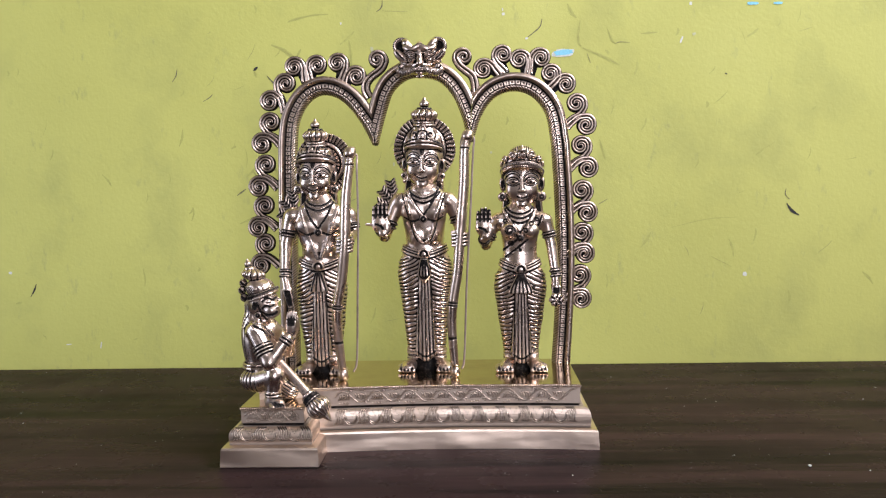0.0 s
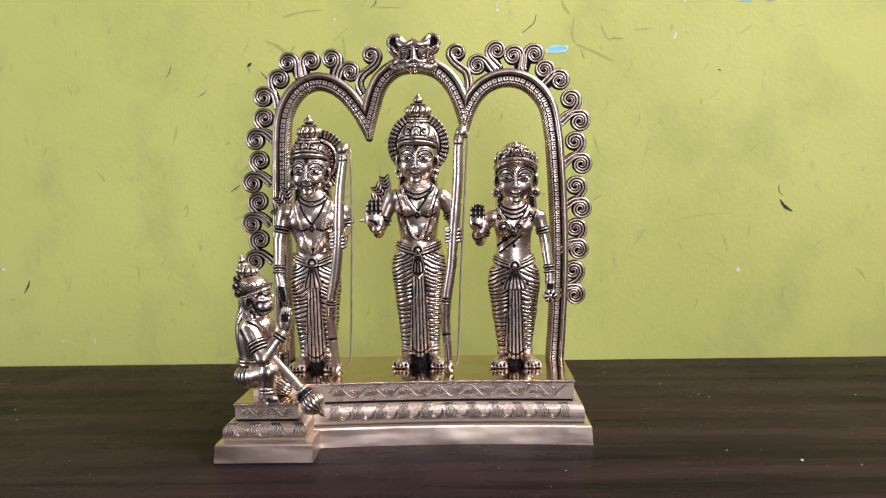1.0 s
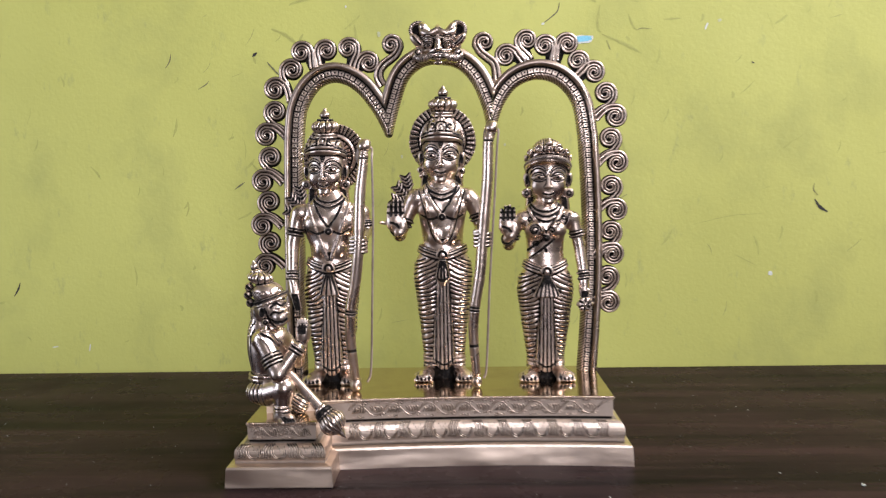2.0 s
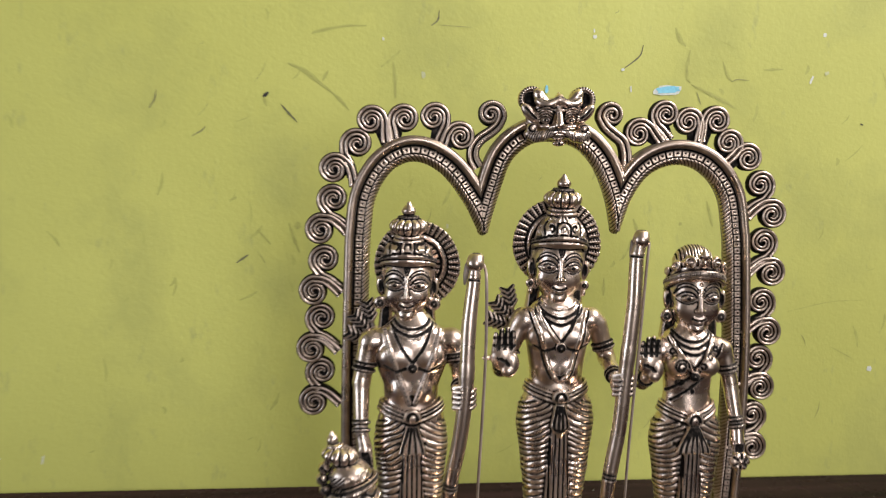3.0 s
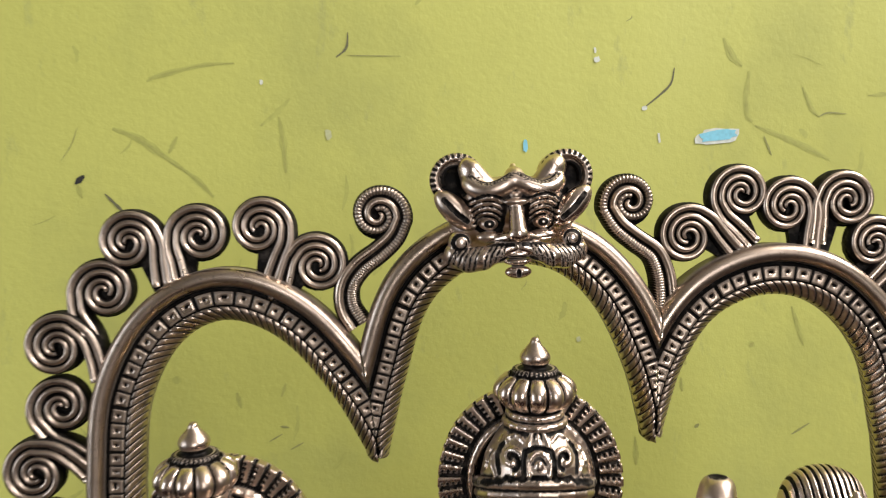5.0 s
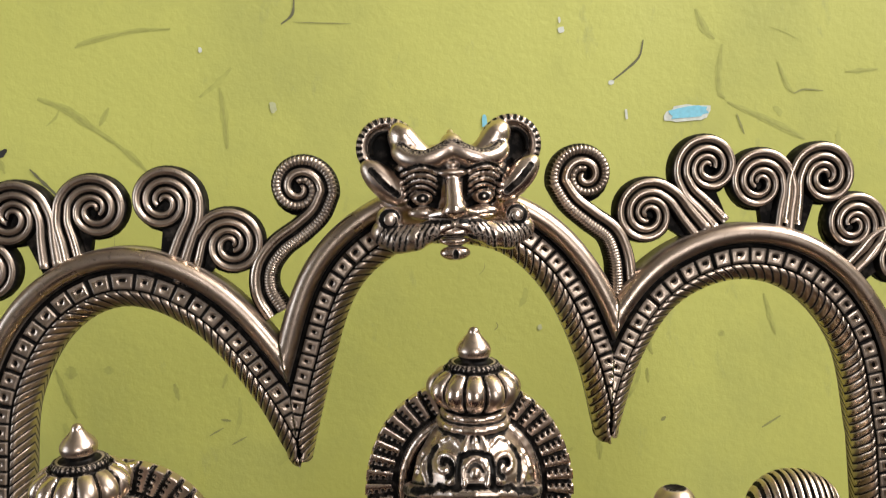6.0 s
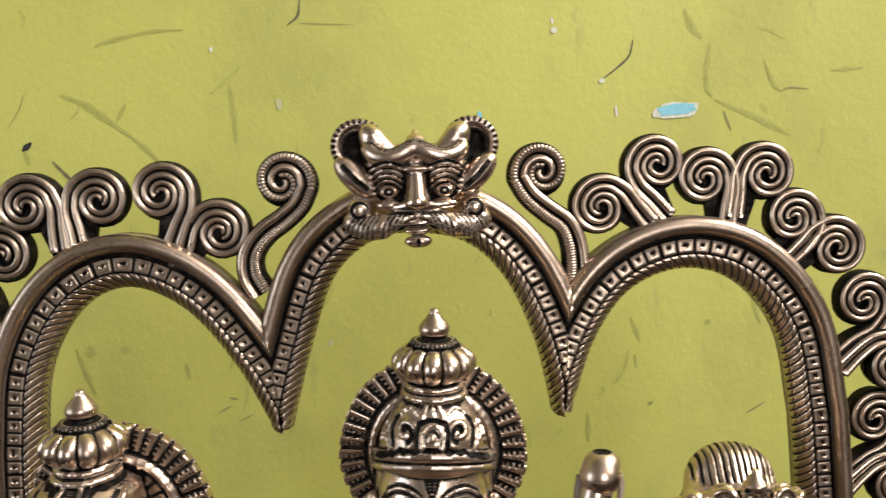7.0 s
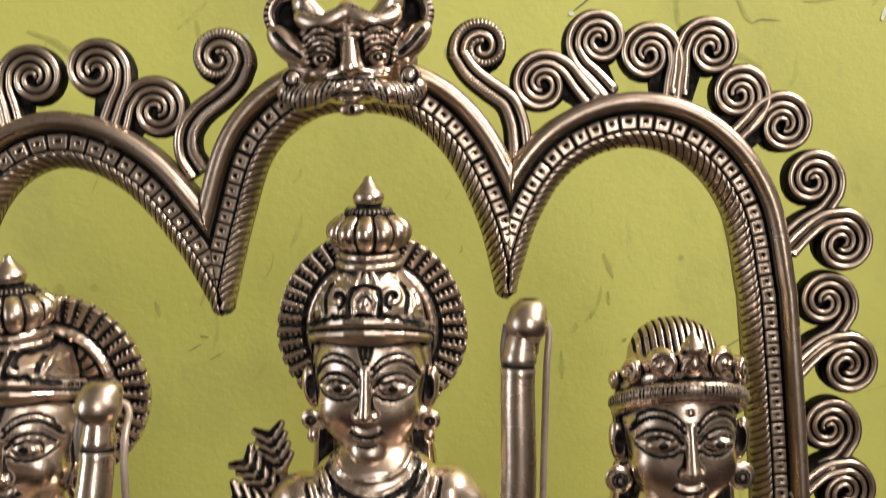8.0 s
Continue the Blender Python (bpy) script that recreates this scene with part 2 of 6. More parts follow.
    def tube(self, pts, r, k=0.3, ox=None):
        for a, b in zip(pts, pts[1:]):
            self.join(*self._limb(a, b, r, r), k, ox)

    def groove(self, pts, r, k=0.15, ox=1.0):
        r *= 1.15
        for a, b in zip(pts, pts[1:]):
            self.carve(*self._limb(a, b, r, r), k, ox)

    def loft(self, keys, k=1.0, power=2.0, ox=None):
        """An upright form: keys of z, cx, cy, rx, ry."""
        keys = np.array(sorted(keys), np.float32)
        z0, z1 = keys[0, 0], keys[-1, 0]

        def f(x, y, z):
            cx, cy, rx, ry = (np.interp(z, keys[:, 0], keys[:, i]).astype(np.float32) for i in (1, 2, 3, 4))
            q = (np.abs((x - cx) / rx) ** power + np.abs((y - cy) / ry) ** power) ** (1 / power)
            return np.maximum((q - 1) * np.minimum(rx, ry) * 0.95, np.maximum(z0 - z, z - z1))
        lo = [(keys[:, 1] - keys[:, 3]).min(), (keys[:, 2] - keys[:, 4]).min(), z0]
        hi = [(keys[:, 1] + keys[:, 3]).max(), (keys[:, 2] + keys[:, 4]).max(), z1]
        self.join(f, lo, hi, k, ox)

    def hoop(self, c, rx, ry, r, k=0.3, turn=None, ox=None):
        """A ring round the z axis (turned by degrees) through c."""
        m = Euler([radians(a) for a in turn]).to_matrix() if turn else Matrix.Identity(3)
        pts = [tuple(Vector(c) + m @ Vector((rx * math.cos(a), ry * math.sin(a), 0))) for a in np.linspace(0, 2 * math.pi, 21)]
        self.tube(pts, r, k, ox)

    def relief(self, f, lo, hi, depth, ox=1.0, low=0.35):
        """Chases a pattern f (0 deep to 1 high) into the surface; the deep lines keep their oxide."""
        s, g = self.cell(lo, hi, 0)
        v = f(*g).astype(np.float32)
        near = np.clip(1.6 - np.abs(self.d[s]) / 1.2, 0, 1)
        self.ox[s] = np.maximum(self.ox[s], ox * near * np.clip((low - v) / low * 3, 0, 1))
        self.d[s] += depth * (1 - v) * near

    def front(self, x, z):
        """y of the surface that faces the viewer at x, z."""
        i, j = (int(np.clip(round((q - self.lo[a]) / self.h), 0, self.n[a] - 1)) for q, a in ((x, 0), (z, 2)))
        inside = np.nonzero(self.d[i, :, j] < 0)[0]
        return float(self.ax[1][inside[0]]) if len(inside) else float(self.ax[1][-1])

    def drape(self, keys, n, lift=0.0):
        """A line over the front of the form, through keys of x, z."""
        out = []
        for p in glide([(x, 0, z) for x, z in keys], n):
            y = self.front(p[0], p[2])
            if y < self.ax[1][-1] - 0.1 and (not out or abs(y + lift - out[-1][1]) < 3.5):
                out.append((p[0], y + lift, p[2]))
        return out

    def patina_shade(self):
        """Black in narrow hollows: finish polishing never reached, and shade put into the colour."""
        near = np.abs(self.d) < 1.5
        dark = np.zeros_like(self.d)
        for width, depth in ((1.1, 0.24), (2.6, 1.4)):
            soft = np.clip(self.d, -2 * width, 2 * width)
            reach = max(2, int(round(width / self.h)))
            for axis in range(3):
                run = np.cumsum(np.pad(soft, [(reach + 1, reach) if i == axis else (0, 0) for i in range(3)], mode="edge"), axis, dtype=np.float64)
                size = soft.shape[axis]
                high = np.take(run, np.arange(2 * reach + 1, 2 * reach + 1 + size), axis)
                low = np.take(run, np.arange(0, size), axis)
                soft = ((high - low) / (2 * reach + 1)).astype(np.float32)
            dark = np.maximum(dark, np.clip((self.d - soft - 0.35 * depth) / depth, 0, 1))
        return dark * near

    def cast(self, matrix=None):
        """The clay's skin: vertices in metres, quads, black of oxide and hollow shade."""
        d, n = self.d, self.n
        s = d < 0
        # painted shade of the hollows joins the oxide of the cuts
        self.ox = np.maximum(self.ox, self.hollow_black * self.patina_shade())
        corner = [(i, j, k) for i in (0, 1) for j in (0, 1) for k in (0, 1)]
        cut = lambda a, o: a[o[0]:n[0] - 1 + o[0], o[1]:n[1] - 1 + o[1], o[2]:n[2] - 1 + o[2]]  # noqa: E731
        total = sum(cut(s, o).astype(np.int8) for o in corner)
        live = (total > 0) & (total < 8)
        idx = np.argwhere(live)
        number = np.full(live.shape, -1, np.int32)
        number[live] = np.arange(len(idx))
        acc, cnt = np.zeros((len(idx), 3), np.float32), np.zeros(len(idx), np.float32)
        for a in corner:
            for axis in range(3):
                if a[axis]:
                    continue
                b = tuple(1 if i == axis else a[i] for i in range(3))
                da, db = d[tuple((idx + a).T)], d[tuple((idx + b).T)]
                hit = (da < 0) != (db < 0)
                t = np.where(hit, da / np.where(hit, da - db, 1), 0)
                p = np.array(a, np.float32) + t[:, None] * np.eye(3, dtype=np.float32)[axis]
                acc += p * hit[:, None]
                cnt += hit
        verts = self.lo + self.h * (idx + acc / cnt[:, None])
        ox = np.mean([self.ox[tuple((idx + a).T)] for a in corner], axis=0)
        quads = []
        for axis in range(3):
            u, v = [(1, 2), (2, 0), (0, 1)][axis]
            sl0, sl1 = [slice(1, m - 1) for m in n], [slice(1, m - 1) for m in n]
            sl0[axis], sl1[axis] = slice(0, n[axis] - 1), slice(1, n[axis])
            s0, s1 = s[tuple(sl0)], s[tuple(sl1)]
            e = np.argwhere(s0 != s1)
            flip = s1[tuple(e.T)]
            e = e + [0 if i == axis else 1 for i in range(3)]
            du, dv = np.eye(3, dtype=int)[u], np.eye(3, dtype=int)[v]
            q = np.stack([number[tuple((e + o).T)] for o in (-du - dv, -dv, 0 * du, -du)], 1)
            q[flip] = q[flip][:, ::-1]
            quads.append(q)
        verts = verts * 0.001
        if matrix is not None:
            m = np.array(matrix)
            verts = verts @ m[:3, :3].T + m[:3, 3]
        return verts, np.concatenate(quads), ox


def cast_mesh(name, casts):
    """One mesh of several casts."""
    verts, quads, ox, n = [], [], [], 0
    for v, q, o in casts:
        verts.append(v), quads.append(q + n), ox.append(o)
        n += len(v)
    verts, quads, ox = np.concatenate(verts), np.concatenate(quads), np.concatenate(ox)
    me = bpy.data.meshes.new(name)
    me.vertices.add(len(verts)), me.loops.add(quads.size), me.polygons.add(len(quads))
    me.vertices.foreach_set("co", verts.astype(np.float32).ravel())
    me.loops.foreach_set("vertex_index", quads.astype(np.int32).ravel())
    me.polygons.foreach_set("loop_start", np.arange(0, quads.size, 4, dtype=np.int32))
    me.polygons.foreach_set("use_smooth", np.ones(len(quads), bool))
    me.update(calc_edges=True)
    me.attributes.new("oxide_shade", "FLOAT", "POINT").data.foreach_set("value", ox.astype(np.float32))
    return me


# ---- room ----
W, E, S, N, F, C = ROOM
T = 0.12


def wall_with_hole(name, along, at, thick, a0, a1, hole):
    """A wall along x or y from a0 to a1, with a window hole (from, to, z from, z to)."""
    bm = bmesh.new()
    for p0, p1, z0, z1 in ((a0, hole[0], F, C), (hole[1], a1, F, C), (hole[0], hole[1], F, hole[2]), (hole[0], hole[1], hole[3], C)):
        if along == "x":
            slab(bm, p0, p1, at, at + thick, z0, z1)
        else:
            slab(bm, at, at + thick, p0, p1, z0, z1)
    return tagged(part(name, bm, PLASTER), "dull plastered wall with a window opening", "wall", kind="structure")


wall_north = tagged(slab_part("wall_north", (W - T, E + T, N, N + T, F - T, C + T), GREEN), "lime-green painted wall with scuffs and chips", "wall", kind="structure")
wall_with_hole("wall_west", "y", W - T, T, S, N, WIN_W)
wall_with_hole("wall_south", "x", S - T, T, W - T, E + T, WIN_S)
wall_with_hole("wall_east", "y", E, T, S, N, WIN_E)
tagged(slab_part("floor", (W - T, E + T, S - T, N, F - T, F), FLOOR), "plain tiled floor", "floor", kind="structure")
tagged(slab_part("ceiling", (W - T, E + T, S - T, N, C, C + T), PLASTER), "dull plastered ceiling", "ceiling", kind="structure")

# ---- table ----
table = tagged(new("table"), "dark brown streaked wood-laminate table against the wall", "table")
table.location = (0.05, 0.5, F)
TX0, TX1, TY0, TY1 = -0.95, 1.05, 0.17, N - 0.003
tabletop = slab_part("tabletop", (TX0 - 0.05, TX1 - 0.05, TY0 - 0.5, TY1 - 0.5, -F - 0.03, -F), WOOD, table, 0.0015)
tabletop.rotation_euler = (radians(1.0), 0, 0)
tabletop.location = (0, -F * math.sin(radians(1.0)), -0.0012 + F * (math.cos(radians(1.0)) - 1))
for lx in (TX0 + 0.06, TX1 - 0.06):
    for ly in (TY0 + 0.06, TY1 - 0.06):
        slab_part("leg", (lx - 0.08, lx - 0.02, ly - 0.53, ly - 0.47, 0, -F - 0.03), WOOD, table, 0.003)

# ---- brass sculpture ----
sculpture = tagged(new("brass_sculpture"), "antique brass sculpture of four figures under a scrolled arch", "sculpture")
sculpture.location = (0, 0, 0)


def tiers(name, loops, mat, parent, label="", cap=True, oxide_shade=None):
    """Closed loops of points, one above the other, skinned; the top one capped."""
    n = len(loops[0])
    verts = [p for loop in loops for p in loop]
    faces = [(i * n + k, i * n + (k + 1) % n, (i + 1) * n + (k + 1) % n, (i + 1) * n + k) for i in range(len(loops) - 1) for k in range(n)]
    if cap:
        faces.append(tuple(range(len(verts) - n, len(verts))))
    me = raw(name, verts, faces, False)
    if oxide_shade:
        me.attributes.new("oxide_shade", "FLOAT", "POINT").data.foreach_set("value", np.repeat(np.array(oxide_shade, np.float32), n))
    return link(name, me, mat, parent, label)


def front_line(x):
    """The gently hollow front of the plinth, as an offset in y."""
    return 0.0058 * (1 - ((x - 0.035) / 0.105) ** 2)


def plinth_loop(inset, z):
    x0, x1 = -0.134 + inset, 0.126 - inset
    y0, y1 = 0.6125 + inset * 0.62, 0.724 - inset * 0.6
    xs = np.linspace(x0, x1, 25)
    return [(x, y0 + front_line(x), z) for x in xs] + [(x1, y1, z), (x0, y1, z)]


def pedestal_loop(inset, z):
    x0, x1, y0, y1 = -0.142 + inset, -0.0725 - inset * 0.95, 0.5795 + inset, 0.66
    return [(x0, y0, z), (x1, y0, z), (x1, y1, z), (x0, y1, z)]


def stepped(loop, zs, parent):
    b, m0, m1, f0, f1, top = zs
    tiers("base_block", [loop(0.0006, 0.0), loop(0, 0.0008), loop(0.0007, b - 0.0014), loop(0.0013, b), loop(0.0060, b + 0.0012)], BRASS_BRUSHED, parent, "brushed brass base block")
    rise = m1 - m0
    prof = [(0.0058, m0 - 0.002)] + [(0.0058 + 0.0052 * (1 - math.cos(a)) - 0.0012 * math.sin(2 * a), m0 + rise * math.sin(a) ** 0.9) for a in np.linspace(0.02, math.pi / 2, 9)]
    # the moulding's foot and top and the frieze's foot are darker
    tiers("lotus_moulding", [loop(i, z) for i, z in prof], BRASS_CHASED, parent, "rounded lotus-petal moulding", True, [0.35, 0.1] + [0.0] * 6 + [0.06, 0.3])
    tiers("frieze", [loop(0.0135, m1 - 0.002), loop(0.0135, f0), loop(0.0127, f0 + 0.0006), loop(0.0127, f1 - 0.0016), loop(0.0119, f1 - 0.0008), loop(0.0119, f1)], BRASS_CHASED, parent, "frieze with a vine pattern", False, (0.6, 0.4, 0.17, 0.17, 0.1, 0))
    tiers("top_plate", [loop(0.0119, f1), loop(0.0121, top - 0.0003), loop(0.0124, top)], BRASS_PLATE, parent, "mirror-polished brass top")


PT = 0.047
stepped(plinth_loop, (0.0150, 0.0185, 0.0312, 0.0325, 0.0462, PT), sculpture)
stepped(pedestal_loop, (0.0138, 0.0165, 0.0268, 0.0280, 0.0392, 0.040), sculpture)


def lines_mesh(name, lines, r, mat, parent, label="", sides=5, oxide_shade=0.0):
    verts, faces = [], []
    for pts in lines:
        v, f = sweep_arrays(pts, r, sides)
        n = len(verts)
        verts += v
        faces += [tuple(i + n for i in q) for q in f]
    me = raw(name, verts, faces)
    me.attributes.new("oxide_shade", "FLOAT", "POINT").data.foreach_set("value", np.full(len(verts), oxide_shade, np.float32))
    return tagged(link(name, me, mat, parent, label), kind="stuff")


def vine(x0, x1, y_of, zc, amp, period):
    """A waving stem with small curled leaves on either side."""
    out = [[(x, y_of(x), zc + amp * math.sin(2 * math.pi * (x - x0) / period)) for x in np.arange(x0, x1, 0.0008)]]
    n = 0
    x = x0 + period / 4
    while x < x1 - 0.004:
        way = -1 if n % 2 == 0 else 1
        for j in range(5):
            cx = x + (j - 2) * period * 0.075
            out.append([(cx + 0.0014 * math.sin(q * 2.4), y_of(cx), zc + way * (amp * 0.55 - 0.0046 * q * (1 - 0.14 * abs(j - 2)))) for q in np.linspace(0, 1, 6)])
        for e in (-1, 1):
            out.append([(x + e * period * 0.2 + e * 0.0016 * math.cos(q) * (1 - q / 9), y_of(x), zc - way * (amp * 1.05 - 0.0008) + 0.0015 * math.sin(q) * (1 - q / 9)) for q in np.linspace(0, 5, 9)])
            out.append([(x + e * (0.0006 + 0.003 * q), y_of(x), zc + way * (amp + 0.0012 * math.sin(q * 3))) for q in np.linspace(0, 1, 6)])
        out.append([(x + way * 0.0022 * math.cos(a) * (1 - a / 9), y_of(x), zc + way * 0.0008 + 0.0018 * math.sin(a) * (1 - a / 9)) for a in np.linspace(0, 5, 10)])
        x += period / 2
        n += 1
    return out


def petals(x0, x1, surface, pitch, middle):
    """Sprays of four bent lines between doubled U-shaped petals, with dots. They lean away from the middle. surface(x, u) gives the point at height u."""
    out = []
    x = x0
    while x < x1:
        lean = 1 if x < middle else -1
        for j in range(4):
            o = (j - 1.5) * 0.0017
            out.append([surface(x + o - lean * (0.0034 * (q - 0.45) + 0.0011 * math.sin(6 * q)), 0.96 - 0.82 * q) for q in np.linspace(0, 1, 9)])
        hub = x + pitch * 0.5
        if hub < x1 - pitch * 0.35:
            for wide, low in ((0.30, 0.5), (0.23, 0.4)):
                out.append([surface(hub + pitch * wide * math.cos(a) - lean * 0.0008, 0.6 + low * math.sin(a)) for a in np.linspace(math.pi * 0.95, math.pi * 2.05, 11)])
            for dx, u in ((-0.13, 0.82), (-0.06, 0.7), (0, 0.58), (0.06, 0.7), (0.13, 0.82)):
                p = surface(hub + pitch * dx, u)
                out.append([p, (p[0] + 0.0005, p[1], p[2])])
        x += pitch
    return out


def moulding(y0, scale, m0, rise, lines):
    def at(x, u):
        a = math.asin(max(0.02, min(1, u)) ** (1 / 0.9))
        i = 0.0058 + 0.0052 * (1 - math.cos(a)) - 0.0012 * math.sin(2 * a)
        return (x, y0 + i * scale + (front_line(x) if lines else 0) - 0.0001, m0 + rise * u)
    return at


PLY = 0.6125


def chased(name, lines, r, label, dark=2.35):
    """Raised lines with a blackened outline round them."""
    lines_mesh(name, [[(x, y + r * 1.6, z) for x, y, z in pts] for pts in lines], r * dark, BRASS_CHASED, sculpture, label, 8, 0.5)
    lines_mesh(name, [[(x, y - r * 0.5, z) for x, y, z in pts] for pts in lines], r, BRASS_CHASED, sculpture, label, 6, 0.0)


chased("vine_relief", vine(-0.067, 0.111, lambda x: PLY + 0.0127 * 0.62 + front_line(x), 0.0394, 0.0042, 0.0243), 0.00038, "raised vine scroll")
chased("vine_relief", vine(-0.127, -0.088, lambda x: 0.5795 + 0.0127, 0.0337, 0.0033, 0.019), 0.00036, "raised vine scroll")
chased("petal_relief", petals(-0.0628, 0.114, moulding(PLY, 0.62, 0.0185, 0.0127, True), 0.0169, 0.012), 0.00032, "chased lotus petals")
chased("petal_relief", petals(-0.131, -0.079, moulding(0.5795, 1, 0.0165, 0.0103, False), 0.0162, -0.106), 0.00032, "chased lotus petals")

# beaded rims along the top edges
for xa, xb, yo, z in ((-0.068, 0.113, lambda x: PLY + 0.0119 * 0.62 + front_line(x), PT - 0.0009), (-0.1295, -0.0845, lambda x: 0.5795 + 0.0119, 0.0391)):
    lines_mesh("beaded_rim", [[(x, yo(x) - 0.0002, z - 0.0007), (x, yo(x) - 0.0002, z + 0.0007)] for x in np.arange(xa, xb, 0.0014)], 0.0005, BRASS, sculpture, sides=4)

# ---- arch ----
AY = 0.702
XL, XR = -0.1072, 0.1008
TIPS = ((-0.04255, 0.2306, 0.0032), (0.0354, 0.2317, 0.0031))      # the two pendants' rounded ends: x, z, radius
LOBES = (((-107.2, 226), (-104.4, 248.0), (-95.4, 263.8), (-82, 269.6), (-67, 262.7), (-54, 246.3), (-45.75, 230.7)),
         ((-39.35, 230.8), (-33.5, 251.8), (-26.5, 270.6), (-15, 280.2), (-3, 281.5), (10, 278.4), (20.5, 268), (28.3, 250.3), (32.3, 232.3)),
         ((38.5, 232.4), (45, 250.3), (55, 263.6), (70, 269.1), (85, 264.8), (96.3, 250.3), (100.8, 226)))


def lobe(keys, n):
    """The edge of one lobe's opening, from one foot to the other."""
    return [(p.x * 0.001, p.z * 0.001) for p in glide([(x, 0, z) for x, z in keys], n)]


def tip(index, way):
    """Half of a pendant's rounded end, from its flank (way -1 or 1) down to its lowest point."""
    x, z, r = TIPS[index]
    return [(x + way * r * math.cos(a), z - r * math.sin(a)) for a in np.linspace(0.15, math.pi / 2 - 0.03, 8)]


def leg(x, z, n, foot, bow_out):
    return [(foot + (x - foot) * t + bow_out * math.sin(math.pi * t), PT - 0.0005 + (z - PT) * t) for t in np.linspace(0, 1, n)]


edge = [leg(XL, 0.226, 330, -0.1095, -0.0008)[:-1] + lobe(LOBES[0], 260) + tip(0, -1),
        tip(0, 1)[::-1] + lobe(LOBES[1], 300) + tip(1, -1),
        tip(1, 1)[::-1] + lobe(LOBES[2], 260) + leg(XR, 0.226, 330, 0.0995, 0.0038)[::-1][1:]]
BAND = 0.0147


def band_profile(u, s):
    """Height of the arch's face at u metres from the opening, s metres along it, and its oxide."""
    m, q = u * 1000, s * 1000
    if m < 4.2:
        rope = abs(math.sin(math.pi * (q + 0.85 * m) / 2.1))
        return 0.0022 - 0.0052 * (m / 4.2) ** 0.6 + 0.0010 * max(0, m - 3.2) - 0.0004 * min(1, rope * 1.8), min(1, max(0, 0.95 - rope * 2.0))
    if m < 4.6:
        return -0.0010, 1.0
    if m < 8.4:
        k = (q / 3.7) % 1
        if k < 0.06 or k > 0.94:
            return -0.0018, 1.0
        dot = math.hypot((k - 0.5) * 3.7, m - 6.7)
        return (-0.0016, 0.8) if dot < 0.45 else (-0.0026, 0.08 if abs(k - 0.5) < 0.38 and 4.9 < m < 7.9 else 0.27)
    if m < 9.5:
        return -0.0003, 1.0
    v = (m - 12.1) / 2.65
    return -0.0012 - 0.0034 * (1 - min(1, abs(v)) ** 2.6) ** 0.6, 0.25 * max(0, abs(v) - 0.8) * 5


def even(line, step):
    """The same line with its points an even step apart."""
    line = np.array(line)
    run = np.concatenate([[0], np.cumsum(np.linalg.norm(np.diff(line, axis=0), axis=1))])
    at = np.linspace(0, run[-1], int(run[-1] / step))
    return np.stack([np.interp(at, run, line[:, 0]), np.interp(at, run, line[:, 1])], 1)


verts, faces, oxide_shade = [], [], []
every = [even(e, 0.00032) for e in edge]
levels = [0.0, 0.0005, 0.001, 0.0016, 0.0022, 0.0028, 0.0034, 0.0039, 0.00415, 0.0043, 0.00455, 0.0047, 0.0053, 0.0062, 0.0065, 0.0069, 0.0073, 0.0079, 0.00832, 0.00845, 0.0094, 0.00955, 0.0098, 0.0101, 0.0109, 0.0119, 0.0129, 0.0138, 0.0143, BAND]
for index, line in enumerate(every):
    tang = np.gradient(line, axis=0)
    tang /= np.linalg.norm(tang, axis=1)[:, None]
    norm = np.stack([-tang[:, 1], tang[:, 0]], 1)
    run = np.concatenate([[0], np.cumsum(np.linalg.norm(np.diff(line, axis=0), axis=1))])
    others = np.concatenate([e[::4] for i, e in enumerate(every) if i != index])
    steps = np.linspace(0, BAND, 40)
    limit = np.full(len(line), BAND)
    for i, p in enumerate(line):
        probe = p + steps[:, None] * norm[i]
        far = np.sqrt(((probe[:, None, :] - others[None]) ** 2).sum(-1)).min(1)
        over = np.nonzero(far < steps - 1e-5)[0]
        if len(over):
            limit[i] = steps[max(0, over[0] - 1)]
    base = len(verts)
    rows = len(levels) + 2
    for i, p in enumerate(line):
        last = p + norm[i] * limit[i]
        verts.append((p[0], AY + 0.0048, p[1])), oxide_shade.append(0.3)
        for u in levels:
            # the twisted band's grain runs aslant, so its rows of points do too
            s = min(max(run[i] + 0.85 * max(0, 0.0042 - u), 0), run[-1])
            foot = np.array([np.interp(s, run, line[:, 0]), np.interp(s, run, line[:, 1])])
            out = np.array([np.interp(s, run, norm[:, 0]), np.interp(s, run, norm[:, 1])])
            most = np.interp(s, run, limit)
            w = min(u, most)
            q = foot + out * w
            y, o = band_profile(w if most > 0.0044 else w / max(most, 1e-5) * 0.0043, s if u < 0.0042 else run[i])
            verts.append((q[0], AY + y, q[1])), oxide_shade.append(o)
        verts.append((last[0], AY + 0.0048, last[1])), oxide_shade.append(0.3)
    for i in range(len(line) - 1):
        for k in range(rows):
            a, b = base + i * rows + k, base + i * rows + (k + 1) % rows
            faces.append((a, a + rows, b + rows, b))
me = raw("arch", verts, faces)
me.attributes.new("oxide_shade", "FLOAT", "POINT").data.foreach_set("value", np.array(oxide_shade, np.float32))
arch = link("arch", me, BRASS_DULL, sculpture, "three-lobed brass arch with rope and beaded bands")

